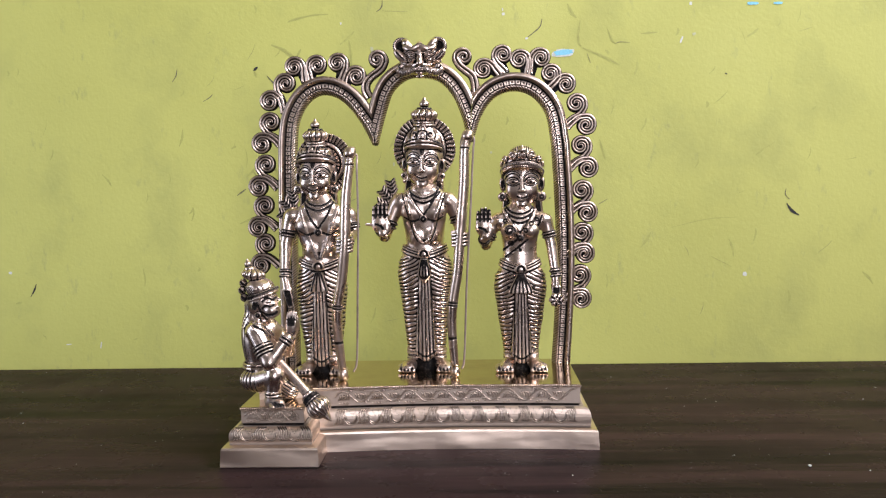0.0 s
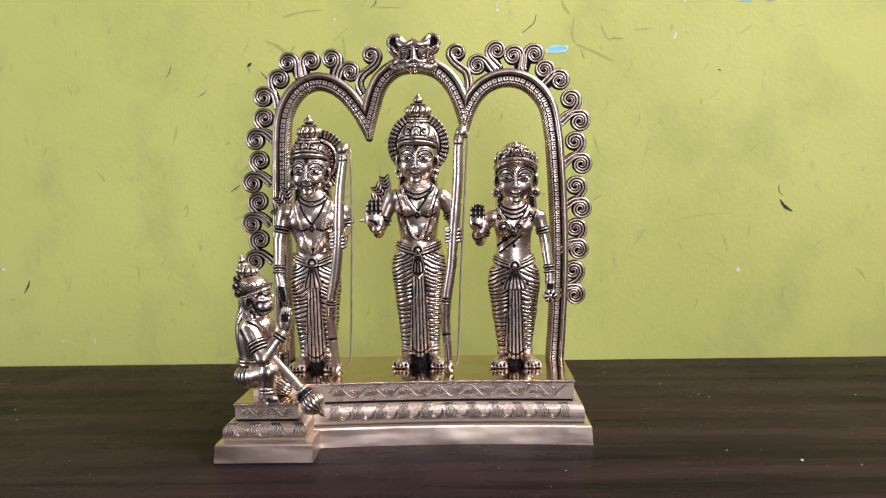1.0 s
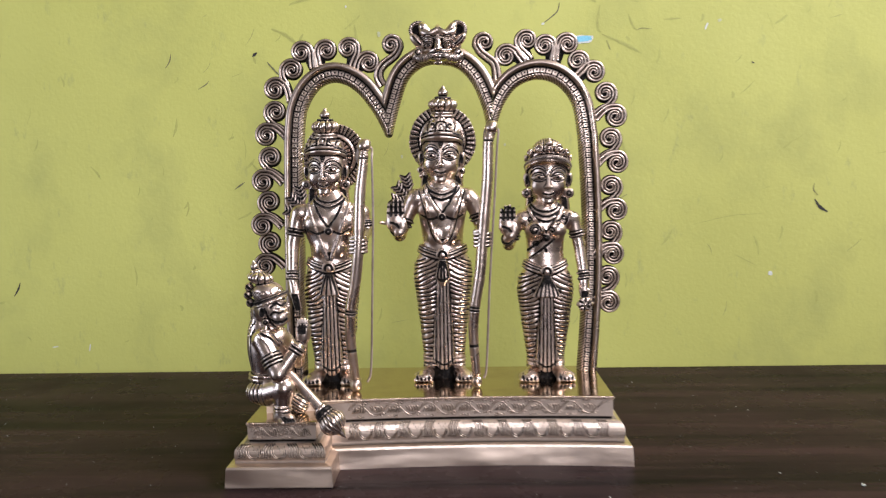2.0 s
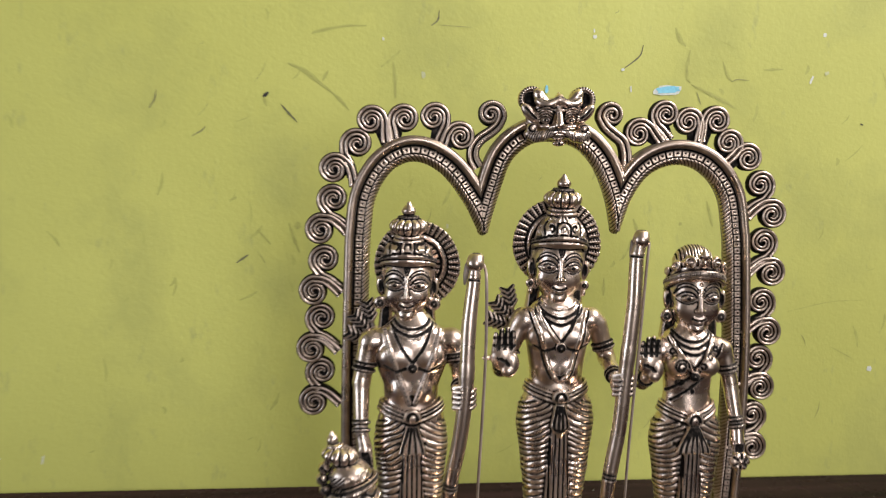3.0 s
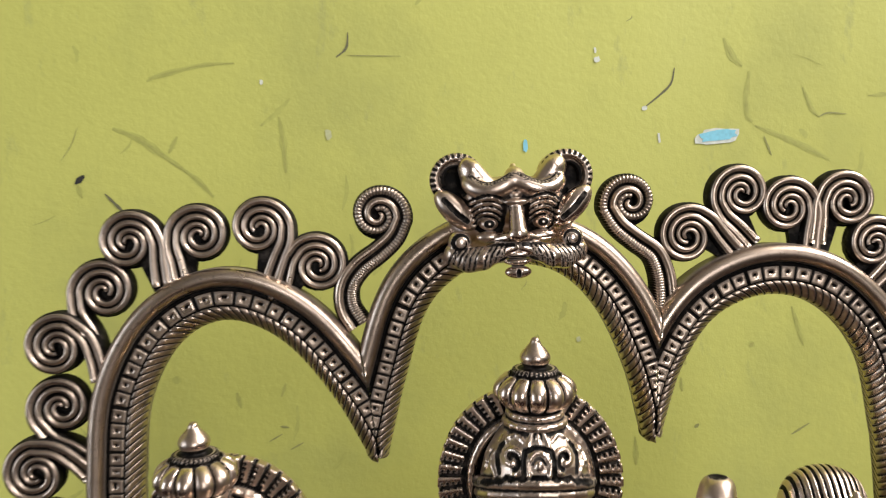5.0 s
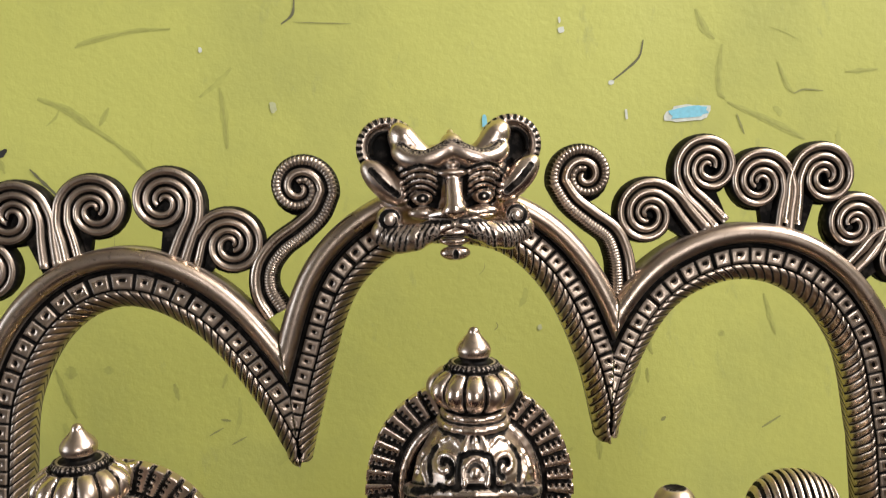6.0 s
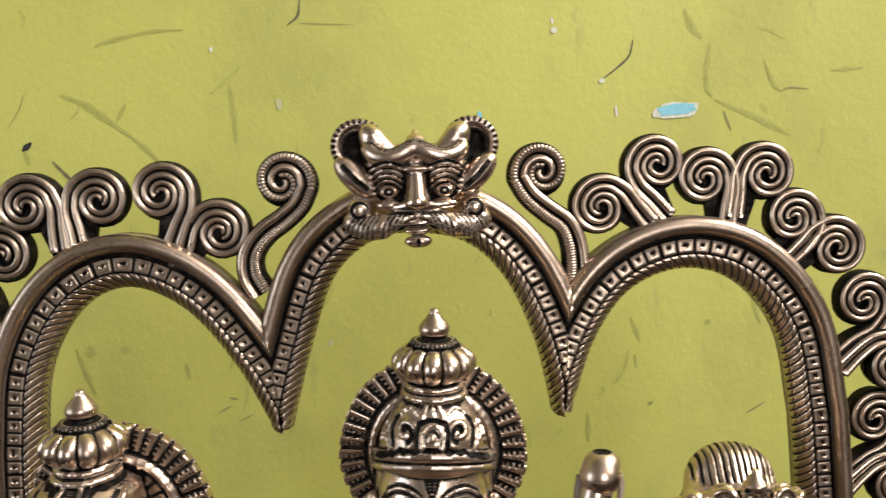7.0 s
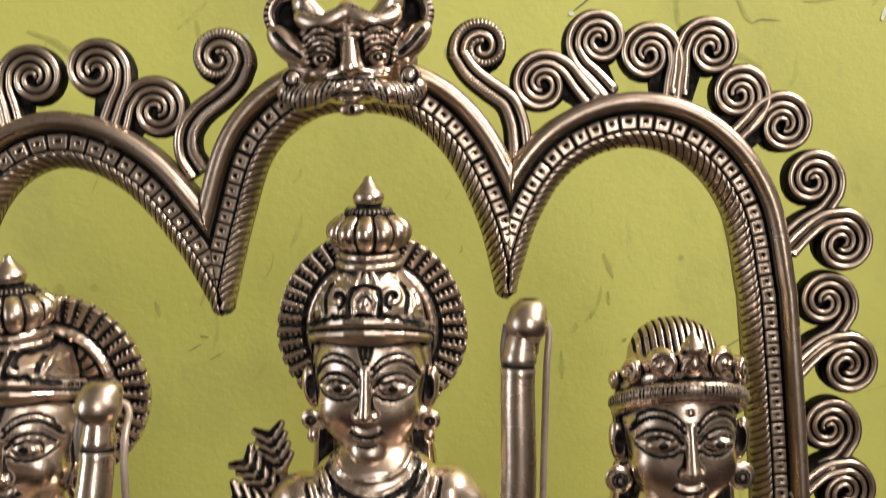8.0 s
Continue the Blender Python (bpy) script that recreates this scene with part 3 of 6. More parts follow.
STRIP = ((-1.04, 1.0, 0.9), (-1.04, -0.05, 1.0), (-0.95, -0.5, 0.8), (-0.8, -0.82, 0.05), (-0.55, -0.9, 0), (-0.3, -0.78, 0.1), (-0.19, -0.55, 0.4), (-0.13, -0.2, 0.95), (-0.03, -0.2, 0.95), (0.03, -0.55, 0.4),
         (0.16, -0.8, 0.1), (0.45, -0.94, 0), (0.73, -0.84, 0.05), (0.91, -0.5, 0.8), (1.02, -0.05, 1.0), (1.02, 1.0, 0.9))


def strip(name, path, half, depth, disc, nick=False):
    """A double-ridged flat strip along a path of (x, z); nick mills its outer ridge."""
    path = np.array(path)
    if nick:
        run = np.concatenate([[0], np.cumsum(np.linalg.norm(np.diff(path, axis=0), axis=1))])
        at = np.linspace(0, run[-1], int(run[-1] / 0.00026))
        half = np.interp(at, run, half)
        path = np.stack([np.interp(at, run, path[:, 0]), np.interp(at, run, path[:, 1])], 1)
    tang = np.gradient(path, axis=0)
    tang /= np.linalg.norm(tang, axis=1)[:, None] + 1e-9
    norm = np.stack([-tang[:, 1], tang[:, 0]], 1)
    verts, faces, ox, n = [], [], [], len(STRIP)
    for i, p in enumerate(path):
        for u, y, o in STRIP:
            if nick and i % 3 == 0 and u > 0.1 and y < 0:
                y, o = y + 0.18, 0.3
            q = p + norm[i] * u * half[i]
            verts.append((q[0], y * depth * (0.55 + 0.45 * half[i] / max(half)), q[1])), ox.append(o)
    for i in range(len(path) - 1):
        for k in range(n - 1):
            a = i * n + k
            faces.append((a, a + 1, a + 1 + n, a + n))
    faces += [tuple(range(n)), tuple(range(len(verts) - n, len(verts)))[::-1]]
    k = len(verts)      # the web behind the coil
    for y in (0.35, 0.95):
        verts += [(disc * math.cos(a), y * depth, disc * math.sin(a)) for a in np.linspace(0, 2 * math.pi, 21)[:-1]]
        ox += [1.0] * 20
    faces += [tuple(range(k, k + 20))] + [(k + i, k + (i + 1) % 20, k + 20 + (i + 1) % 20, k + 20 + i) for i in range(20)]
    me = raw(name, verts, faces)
    me.attributes.new("oxide_shade", "FLOAT", "POINT").data.foreach_set("value", np.array(ox, np.float32))
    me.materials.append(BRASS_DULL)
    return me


def volute(way, size, tail, start, r0, turns=1.55, nick=False, fat=1.0):
    """A scroll in its own frame: x outward from the arch, z along it. way 1 curls from a tail on +z, -1 from one on -z."""
    pts, half = [], []
    first = (r0 * math.cos(radians(start)), r0 * math.sin(radians(start)))
    n = 14 + 8 * max(0, len(tail) - 3)
    for k in glide([(x, 0, z) for x, z in (*tail, first)], n)[:-1]:
        pts.append((k[0], k[2])), half.append(0.0023 + 0.0007 * (1 - len(half) / (n - 1)))
    for a in np.linspace(0, 1, 60):
        ang = radians(start) - a * turns * 2 * math.pi
        r = r0 - (r0 - 0.0009) * a ** 0.95
        pts.append((r * math.cos(ang), r * math.sin(ang))), half.append(0.0023 - 0.0010 * a ** 1.4)
    path = [(x * size, z * size * way) for x, z in pts]
    half = [h * size * fat for h in half]
    return strip("scroll", path[::way], half[::way], 0.0030 * size, 0.0068 * size, nick)


UPPER = {w: volute(w, 1.0, [(-0.0082, 0.0155), (-0.0030, 0.0112), (0.0022, 0.0086)], 35, 0.0074) for w in (1, -1)}
LOWER = {w: volute(w, 1.0, [(-0.0140, -0.0015), (-0.0100, 0.0026), (-0.0052, 0.0062)], 84, 0.0072) for w in (1, -1)}
TWIN = {w: volute(w, 1.0, [(-0.0130, 0.0052), (-0.0070, 0.0062), (-0.0025, 0.0072)], 78, 0.0070) for w in (1, -1)}
LONG = {1: volute(1, 1.0, [(-0.0300, -0.0092), (-0.0255, -0.0092), (-0.0200, -0.0086), (-0.0146, -0.0064), (-0.0106, -0.0014), (-0.0064, 0.0034)], 104, 0.0066, 1.3, True, 1.26),
        -1: volute(-1, 1.0, [(-0.0302, -0.0067), (-0.0248, -0.0095), (-0.0190, -0.0092), (-0.0140, -0.0056), (-0.0100, 0.0000), (-0.0062, 0.0042)], 102, 0.0068, 1.3, True, 1.26)}


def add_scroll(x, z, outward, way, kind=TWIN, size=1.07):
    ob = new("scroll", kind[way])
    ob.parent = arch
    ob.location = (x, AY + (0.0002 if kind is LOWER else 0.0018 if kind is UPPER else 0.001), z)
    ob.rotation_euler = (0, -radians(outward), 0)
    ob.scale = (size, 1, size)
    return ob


# pairs of scrolls that share a foot: outward angle, then which side of the foot each lies
RIGHT_PAIRS = ((0.1210, 0.2580, 0.1285, 0.2403), (0.1244, 0.2241, 0.1297, 0.2058), (0.1250, 0.1882, 0.1290, 0.1698), (0.1248, 0.1538, 0.1265, 0.1363), (0.1227, 0.1192, 0.1235, 0.0993))
for xa, za, xb, zb in RIGHT_PAIRS:
    add_scroll(xa, za, 2, -1, UPPER), add_scroll(xb, zb, -2, 1, LOWER)
LEFT_PAIRS = ((-0.1145, 0.2791, -0.1277, 0.2647), (-0.1279, 0.2481, -0.1352, 0.2304), (-0.1327, 0.2137, -0.1389, 0.1953), (-0.1348, 0.1800, -0.1405, 0.1619), (-0.1349, 0.1487, -0.1393, 0.1310))
for n, (xa, za, xb, zb) in enumerate(LEFT_PAIRS):
    lean = 35 if n == 0 else 0
    add_scroll(xa, za, 178 - lean, 1, UPPER), add_scroll(xb, zb, 182 - lean, -1, LOWER)
for xa, za, xb, zb, oa, ob_ in ((-0.1072, 0.2921, -0.0880, 0.2932, 104, 90), (-0.0718, 0.2945, -0.0564, 0.2836, 78, 60),
                                (0.0467, 0.2868, 0.0626, 0.2981, 138, 122), (0.0757, 0.2938, 0.0930, 0.2946, 92, 72), (0.1004, 0.2822, 0.1128, 0.2733, 52, 35)):
    add_scroll(xa, za, oa, -1), add_scroll(xb, zb, ob_, 1)
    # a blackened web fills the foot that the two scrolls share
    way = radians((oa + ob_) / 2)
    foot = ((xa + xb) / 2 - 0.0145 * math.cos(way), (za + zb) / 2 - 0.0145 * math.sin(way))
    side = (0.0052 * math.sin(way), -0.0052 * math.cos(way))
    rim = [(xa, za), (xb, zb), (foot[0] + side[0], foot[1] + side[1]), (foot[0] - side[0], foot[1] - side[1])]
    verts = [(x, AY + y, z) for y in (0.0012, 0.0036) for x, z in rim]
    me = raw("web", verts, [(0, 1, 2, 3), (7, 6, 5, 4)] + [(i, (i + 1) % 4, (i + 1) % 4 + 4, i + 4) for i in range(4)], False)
    me.attributes.new("oxide_shade", "FLOAT", "POINT").data.foreach_set("value", np.full(8, 0.9, np.float32))
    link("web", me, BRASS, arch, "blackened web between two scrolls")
add_scroll(-0.0394, 0.2966, 90, -1, LONG, 1.0), add_scroll(0.0308, 0.2971, 90, 1, LONG, 1.0)

# the horned mask at the crown of the arch
c = Clay((-30, 677, 276), (23, 704, 317), 0.28, 0.26, 0.45)
mx = -3.6
c.ball((mx, 697, 295), (17, 8, 11), 1)
c.ball((mx, 692, 301), (13.5, 7, 6), 2)
for s in (-1, 1):
    # ear: a hollow disc with a milled rim and a smooth horn before it
    dx, dz = mx + s * 14.4, 306.3
    c.ball((dx, 696, dz), (7.2, 5, 6.9), 0.8)
    c.dent((dx + s * 0.6, 690.2, dz + 0.2), (5.2, 2.7, 5.0), 0.4, ox=0.45)
    rim = [(dx + s * 6.0 * math.cos(a), 691.3, dz + 5.8 * math.sin(a)) for a in np.linspace(-0.7, 2.7, 30)]
    c.tube(rim, 1.25, 0.2)
    for p in rim[::2]:
        out = Vector((p[0] - dx, 0, p[2] - dz)).normalized()
        c.groove([(p[0] + out.x * 1.5, 691.2, p[2] + out.z * 1.5), (p[0] + out.x * 0.2, 690.0, p[2] + out.z * 0.2)], 0.17)
    c.tube([(dx + s * 3.9 * math.cos(a), 691.6, dz + 3.8 * math.sin(a)) for a in np.linspace(-0.3, 2.2, 14)], 0.6, 0.15)
    c.limb((mx + s * 7.6, 689.4, 304.2), (mx + s * 10.6, 689.0, 308.4), 3.2, 2.7, 0.5)
    c.ball((mx + s * 10.6, 689.6, 307.4), (3.3, 2.9, 4.8), 0.5, (0, s * 28, 0))
    for q in (0.15, 0.4):
        c.groove([(mx + s * (7.4 + 3.2 * q), 685.8, 305.6 + 3 * q), (mx + s * (9.6 + 4.2 * q), 686.2, 303.6 + 4 * q)], 0.2)
    # leaf-shaped ear lobe with a slit
    c.ball((mx + s * 15.4, 689.4, 298.2), (3.4, 3.0, 7.0), 0.3, (0, s * 44, 0))
    c.groove(c.drape([(mx + s * 12.6, 295.4), (mx + s * 15.4, 297.8), (mx + s * 18.4, 301.2)], 12, -0.1), 0.4)
    c.groove(c.drape([(mx + s * 10.2, 294.6), (mx + s * 11.6, 298.8), (mx + s * 14.6, 302.6)], 12, 0.0), 0.4)
    # bow-shaped brow with a milled edge
    brow = [(0.4, 685.4, 305.6), (3.4, 684.8, 303.8), (6.8, 685.0, 302.9), (9.8, 686.3, 303.6), (11.8, 688, 305.2)]
    line = glide([(mx + s * x, y, z) for x, y, z in brow], 16)
    c.tube([tuple(p) for p in line], 1.8, 1.2)
    for p, q in zip(line, line[1:]):
        c.groove([(p.x, p.y - 1.2, p.z + 1.3), (q.x, q.y - 1.2, q.z + 1.3)], 0.3)
        c.groove([(p.x, p.y - 0.8, p.z + 2.4), (p.x + s * 0.25, p.y - 0.8, p.z + 1.5)], 0.16, ox=0.8)
    # wrinkles over the eye
    for j in range(5):
        ridge = [(mx + s * (7.3 + (3.5 + 0.24 * j) * q), 296.0 + 1.28 * j - (2.0 - 0.12 * j) * q * q) for q in np.linspace(-1, 1, 9)]
        c.tube(c.drape(ridge, 18, -0.1), 0.62, 0.1)
        c.groove(c.drape([(x, z + 0.66) for x, z in ridge], 18, 0.0), 0.2)
    c.ball((mx + s * 7.0, 687.0, 294.4), (2.4, 1.8, 1.6), 0.2)
    c.groove([(mx + s * 7.0 + 1.0 * math.cos(a), 685.2, 294.4 + 0.9 * math.sin(a)) for a in np.linspace(0, 6.3, 12)], 0.22)
    c.groove(c.drape([(mx + s * (7.0 + 2.9 * math.cos(a)), 294.2 + 1.9 * math.sin(a)) for a in np.linspace(3.2, 6.2, 9)], 14), 0.3)
    c.groove(c.drape([(mx + s * 3.0, 299.4), (mx + s * 3.1, 295.4), (mx + s * 4.0, 292.2)], 9), 0.34)
    # moustache swept out into a curl
    mous = [(mx + s * x, y, z) for x, y, z in ((1.5, 685.0, 288.2), (5, 685.2, 287.0), (9, 686, 285.6), (12.6, 687.5, 285.2), (15.8, 689, 286.8))]
    for (p, q), r in zip(zip(mous, mous[1:]), (1.9, 2.6, 3.1, 3.0)):
        c.limb(p, q, r, r * 1.05, 0.6)
    c.ball((mx + s * 14.6, 688.2, 289.8), (3.1, 2.8, 3.1), 0.3)
    c.groove([(mx + s * (14.6 - (2.7 - 0.25 * q) * math.cos(q)), 685.9 + 0.06 * q, 289.8 + (2.7 - 0.25 * q) * math.sin(q)) for q in np.linspace(-0.4, 6.4, 18)], 0.34)
    for x in np.arange(2.6, 16.4, 1.3):
        c.groove(c.drape([(mx + s * x, 289.6 - x * 0.1), (mx + s * (x + 1.9), 286.4 - x * 0.05), (mx + s * (x + 2.5), 282.6)], 8), 0.1, ox=0.7)
    c.groove([(mx + s * x, y, z) for x, y, z in ((1.2, 682.8, 289.0), (4, 683.2, 289.4), (8, 684.6, 289.3), (11.6, 686.0, 290.6))], 0.42)
    c.ball((mx + s * 6.8, 687.4, 291.0), (3.6, 2.2, 1.6), 0.6)
    c.limb((mx + s * 1.8, 684.2, 290.9), (mx + s * 5.2, 685.8, 290.4), 1.5, 0.9, 0.4)
# nose, its cap, lips and a small chin
c.limb((mx, 685.4, 299.0), (mx, 683.2, 292.0), 1.7, 2.3, 0.4)
c.ball((mx, 682.9, 291.4), (2.8, 2.0, 1.8), 0.5)
c.ball((mx, 685.0, 299.9), (3.4, 1.7, 0.95), 0.3)
c.ball((mx, 685.4, 301.6), (1.7, 1.5, 1.2), 0.3)
c.ball((mx, 686.4, 306.4), (2.6, 2.2, 2.6), 0.9)
c.limb((mx, 687, 306), (mx, 688.5, 309.2), 2.0, 0.8, 0.8)
c.ball((mx, 685.4, 286.4), (4.4, 2.2, 1.1), 0.3)
c.groove([(mx - 4.6, 683.9, 285.3), (mx, 683.0, 285.5), (mx + 4.6, 683.9, 285.3)], 0.38)
c.ball((mx, 685.8, 284.4), (3.6, 2.1, 1.0), 0.3)
c.groove([(mx - 3.6, 684.2, 283.2), (mx, 683.6, 283.3), (mx + 3.6, 684.2, 283.2)], 0.3)
c.ball((mx, 686.0, 281.7), (3.5, 2.0, 1.7), 0.4)
c.groove([(mx, 683.8, 282.6), (mx, 684.4, 280.8)], 0.26)
link("mask", cast_mesh("mask", [c.cast(Matrix.Translation((0, 0, -0.0013)))]), BRASS, arch, "horned grotesque mask with a curled moustache")

# ---- statues ----


def head(style):
    """A crowned head in millimetres: the chin just above z 0, face towards -y."""
    c = Clay((-30, -20, -13), (30, 13, 70 if style != "queen" else 47), 0.3, 0.42, 0.95)
    k_ = 0.0 if style == "king" else -5.4
    queen = style == "queen"

    def cut(keys, r, ox=1.0, n=12):
        c.groove(c.drape(keys, n), r, 0.12, ox)

    def ridge(keys, r, n=12, lift=0.1):
        c.tube(c.drape(keys, n, lift), r, 0.15)

    if not queen:
        # halo: a disc behind the head, its rim made of punched plates
        hz, hx, hr = (28.0, -0.4, 24.4) if style == "king" else (26.0, 4.8, 23.8)

        def disc(x, y, z):
            r = np.sqrt((x - hx) ** 2 + (z - hz) ** 2)
            return np.maximum(r - hr, np.abs(y - 8.5 - 0.12 * np.maximum(0, hr - 7 - r)) - 1.6)
        c.join(disc, (hx - hr, 6, hz - hr), (hx + hr, 12, hz + hr), 0.4)

        def plates(x, y, z):
            r = np.sqrt((x - hx) ** 2 + (z - hz) ** 2)
            turn_ = np.arctan2(z - hz, x - hx) * 42 / (2 * math.pi)
            k = turn_ - np.floor(turn_)
            gap = np.clip(np.minimum(k, 1 - k) * 9 - 0.55, 0, 1)
            along = np.abs((r - hr + 5.6) / 1.5 - np.round((r - hr + 5.6) / 1.5)) * 1.5
            hole = np.clip((np.hypot((k - 0.7) * 3.4, along) - 0.32) * 4, 0, 1)
            f = np.where(r > hr - 6.4, np.minimum(gap, np.where(r > hr - 1.0, 1.0, hole)), np.where(r > hr - 7.4, 0.0, 1.0))
            fan = np.clip(np.abs(np.sin(np.arctan2(z - hz, x - hx) * 13)) * 2.6 - 0.35, 0, 1)
            f = np.where(r < hr - 10.6, fan, f)
            return np.where((y < 9.4) & (r > 9), f, 1.0)
        c.relief(plates, (hx - hr, 5.5, hz - hr), (hx + hr, 9.4, hz + hr), 1.2, low=0.5)
        c.tube([(hx + (hr - 8.8) * math.cos(a), 6.9, hz + (hr - 8.8) * math.sin(a)) for a in np.linspace(0, 6.3, 44)], 1.15, 0.2)
        c.groove([(hx + (hr - 10.4) * math.cos(a), 7.4, hz + (hr - 10.4) * math.sin(a)) for a in np.linspace(0, 6.3, 44)], 0.4)
    # skull, full round cheeks and a small chin
    c.ball((0, 0.6, 19), (13.7, 12.6, 15), 1)
    c.ball((0, -1.2, 9.6), (11.5, 10.6, 10.8), 3.5)
    c.ball((0, -8.4, 1.4), (4.4, 3.2, 2.8), 2.5)
    # undercut below the chin, blackened for patina and shade together
    c.dent((0, -4.5, -6.6), (12.5, 8.0, 5.0), 0.8, ox=0.5)
    c.limb((0, 5.0, 6), (0, 4.6, -13), 6.2, 6.8, 0.3)
    for s in (-1, 1):
        c.ball((s * 6.8, -6.6, 11.4), (4.8, 3.8, 4.8), 3.5)
        c.dent((s * 6.3, -13.2, 17.9), (4.6, 2.4, 3.0), 1.4, ox=0.0)
    # nose with a broad base
    c.limb((0, -11.6, 21.5), (0, -13.8, 12.4), 0.9, 1.5, 1.0)
    c.ball((0, -14.0, 11.8), (1.6, 1.6, 1.4), 0.6)
    for s in (-1, 1):
        c.ball((s * 1.8, -12.8, 11.4), (1.3, 1.5, 1.15), 0.5)
        c.groove([(s * 3.1, -12.4, 12.4), (s * 3.0, -12.6, 10.7)], 0.2, ox=0.8)
        c.groove([(s * 2.2, -13.9, 10.0), (s * 1.1, -14.6, 9.8)], 0.3)
        # eye: ball between two raised lids, a crease over it and a long brow
        ex, ez = s * 6.4, 17.7
        c.ball((ex, -10.7, ez), (3.6, 1.9, 1.75), 0.25, (0, s * 5, 0))
        upper = [(ex - s * 4.5, ez - 0.6), (ex - s * 2.3, ez + 1.7), (ex + s * 0.3, ez + 2.25), (ex + s * 2.8, ez + 1.5), (ex + s * 5.0, ez - 0.5)]
        lower = [(ex - s * 4.5, ez - 0.6), (ex - s * 2.3, ez - 1.9), (ex + s * 0.3, ez - 2.25), (ex + s * 2.8, ez - 1.75), (ex + s * 5.0, ez - 0.5)]
        ridge(upper, 0.52, 16, 0.15)
        ridge(lower, 0.48, 16, 0.15)
        cut([(x, z - 0.62) for x, z in upper[1:4]], 0.15, 0.9, 10)
        cut([(x, z + 0.58) for x, z in lower[1:4]], 0.12, 0.7, 10)
        cut([(x, z + 0.85) for x, z in upper], 0.17, 0.9, 16)
        cut([(x, z - 0.75) for x, z in lower], 0.14, 0.7, 16)
        cut([(ex - 0.75, ez), (ex, ez + 0.55), (ex + 0.75, ez), (ex, ez - 0.55), (ex - 0.75, ez)], 0.12, 0.9, 10)
        brow = [(s * 1.5, 21.3), (s * 4.0, 23.6), (s * 7.4, 24.2), (s * 10.4, 22.6), (s * 12.2, 20.0)]
        ridge(brow, 0.55, 16, 0.1)
        cut([(x, z - 0.8) for x, z in brow], 0.16, 0.9, 16)
        cut([(x, z + 0.75) for x, z in brow], 0.15, 0.8, 16)
    # smiling mouth
    smile = [(-3.1, 7.1), (-1.6, 6.4), (0, 6.2), (1.6, 6.4), (3.1, 7.1)]
    ridge([(x * 0.9, z + 0.85) for x, z in smile], 0.72, 12, 0.0)
    ridge([(x * 0.72, z - 1.05) for x, z in smile], 0.95, 12, 0.0)
    cut(smile, 0.3)
    cut([(-2.2, 3.8), (0, 3.4), (2.2, 3.8)], 0.16, 0.5, 6)
    for s in (-1, 1):
        cut([(s * 3.2, 7.7), (s * 3.8, 7.0)], 0.18, 0.6, 4)
    # black line under the jaw, shade and patina in one
    cut([(-10.4, 5.4), (-8.2, 1.6), (-4.6, -0.9), (0, -1.6), (4.6, -0.9), (8.2, 1.6), (10.4, 5.4)], 0.34, 1.0, 24)
    for s in (-1, 1):
        # lock of hair at the temple, ear, ring in the lobe, hair down to the shoulder
        c.ball((s * 12.4, 4.5, 19.5), (2.4, 5.6, 8.6), 0.5)
        for y in (1.2, 3.2, 5.2):
            c.groove([(s * 15.0, y, 27), (s * 15.2, y + 0.5, 20), (s * 14.4, y + 1, 13)], 0.3)
        c.ball((s * 14.6, -0.8, 15.0), (2.2, 2.0, 5.2), 0.2, (0, s * 8, 0))
        c.dent((s * 14.5, -2.9, 15.6), (0.9, 1.2, 3.0), 0.2, ox=0.6)
        big = 2.9 if style != "king" else 2.0
        drop = (s * 14.6, -2.2, 7.4 - (big - 2))
        c.ball(drop, (big, 1.4, big), 0.2)
        for r, w in ((big * 0.66, 0.16), (big * 0.28, 0.12)):
            c.groove([(drop[0] + r * math.cos(a), -3.6, drop[2] + r * math.sin(a)) for a in np.linspace(0, 6.3, 16)], w, ox=0.6)
        c.hoop(drop, big, big, 0.55, 0.1, (90, 0, 0))
        if style == "king":
            c.ball((s * 14.4, -2.0, 3.4), (1.4, 1.4, 1.8), 0.2)
        c.limb((s * 11.4, 5.5, 6), (s * 12.2, 6.5, -9), 3.4, 4.0, 0.8)
        for dx in (-1.4, 0.2, 1.6):
            c.groove([(s * (11.8 + dx), 2.0, 3), (s * (12.6 + dx), 2.4, -9)], 0.4)
    # mark on the brow
    if queen:
        c.ball((0, c.front(0, 24.6) + 0.1, 24.6), (0.9, 0.6, 0.9), 0.1)
    else:
        for x in (-1.25, 1.25):
            cut([(x, 28.0), (x * 1.0, 25.6), (x * 0.3, 23.2)], 0.12, 0.9, 8)
        cut([(0, 27.0), (0, 24.6)], 0.14, 0.9, 5)
    if queen:
        c.ball((0, 3.2, 22), (14.4, 11.6, 18.0), 0.6)
        c.ball((0, 6.0, 33.6), (11.4, 8.6, 9.8), 1.0)
        c.relief(lambda x, y, z: np.clip(np.abs(np.sin(math.pi * x / 1.7)) * 2.2 - 0.3, 0, 1) + 0 * z + 0 * y, (-13, -3, 35.5), (13, 13, 46), 0.7, 0.9, 0.5)
        c.relief(lambda x, y, z: np.clip(np.abs(np.sin(math.pi * (y + 0.3 * z) / 1.9)) * 2.2 - 0.3, 0, 1) + 0 * x, (-16, -1, 3), (16, 13, 31), 0.6, 0.9, 0.5)
        turn = np.linspace(-1.75, 1.75, 32)
        c.tube([(14.6 * math.sin(a), 0.6 - 13.8 * math.cos(a), 22.0 + 7.0 * math.cos(a)) for a in turn], 1.2, 0.3)
        c.tube([(14.9 * math.sin(a), 0.8 - 14.2 * math.cos(a), 24.1 + 7.0 * math.cos(a)) for a in turn], 1.6, 0.4)
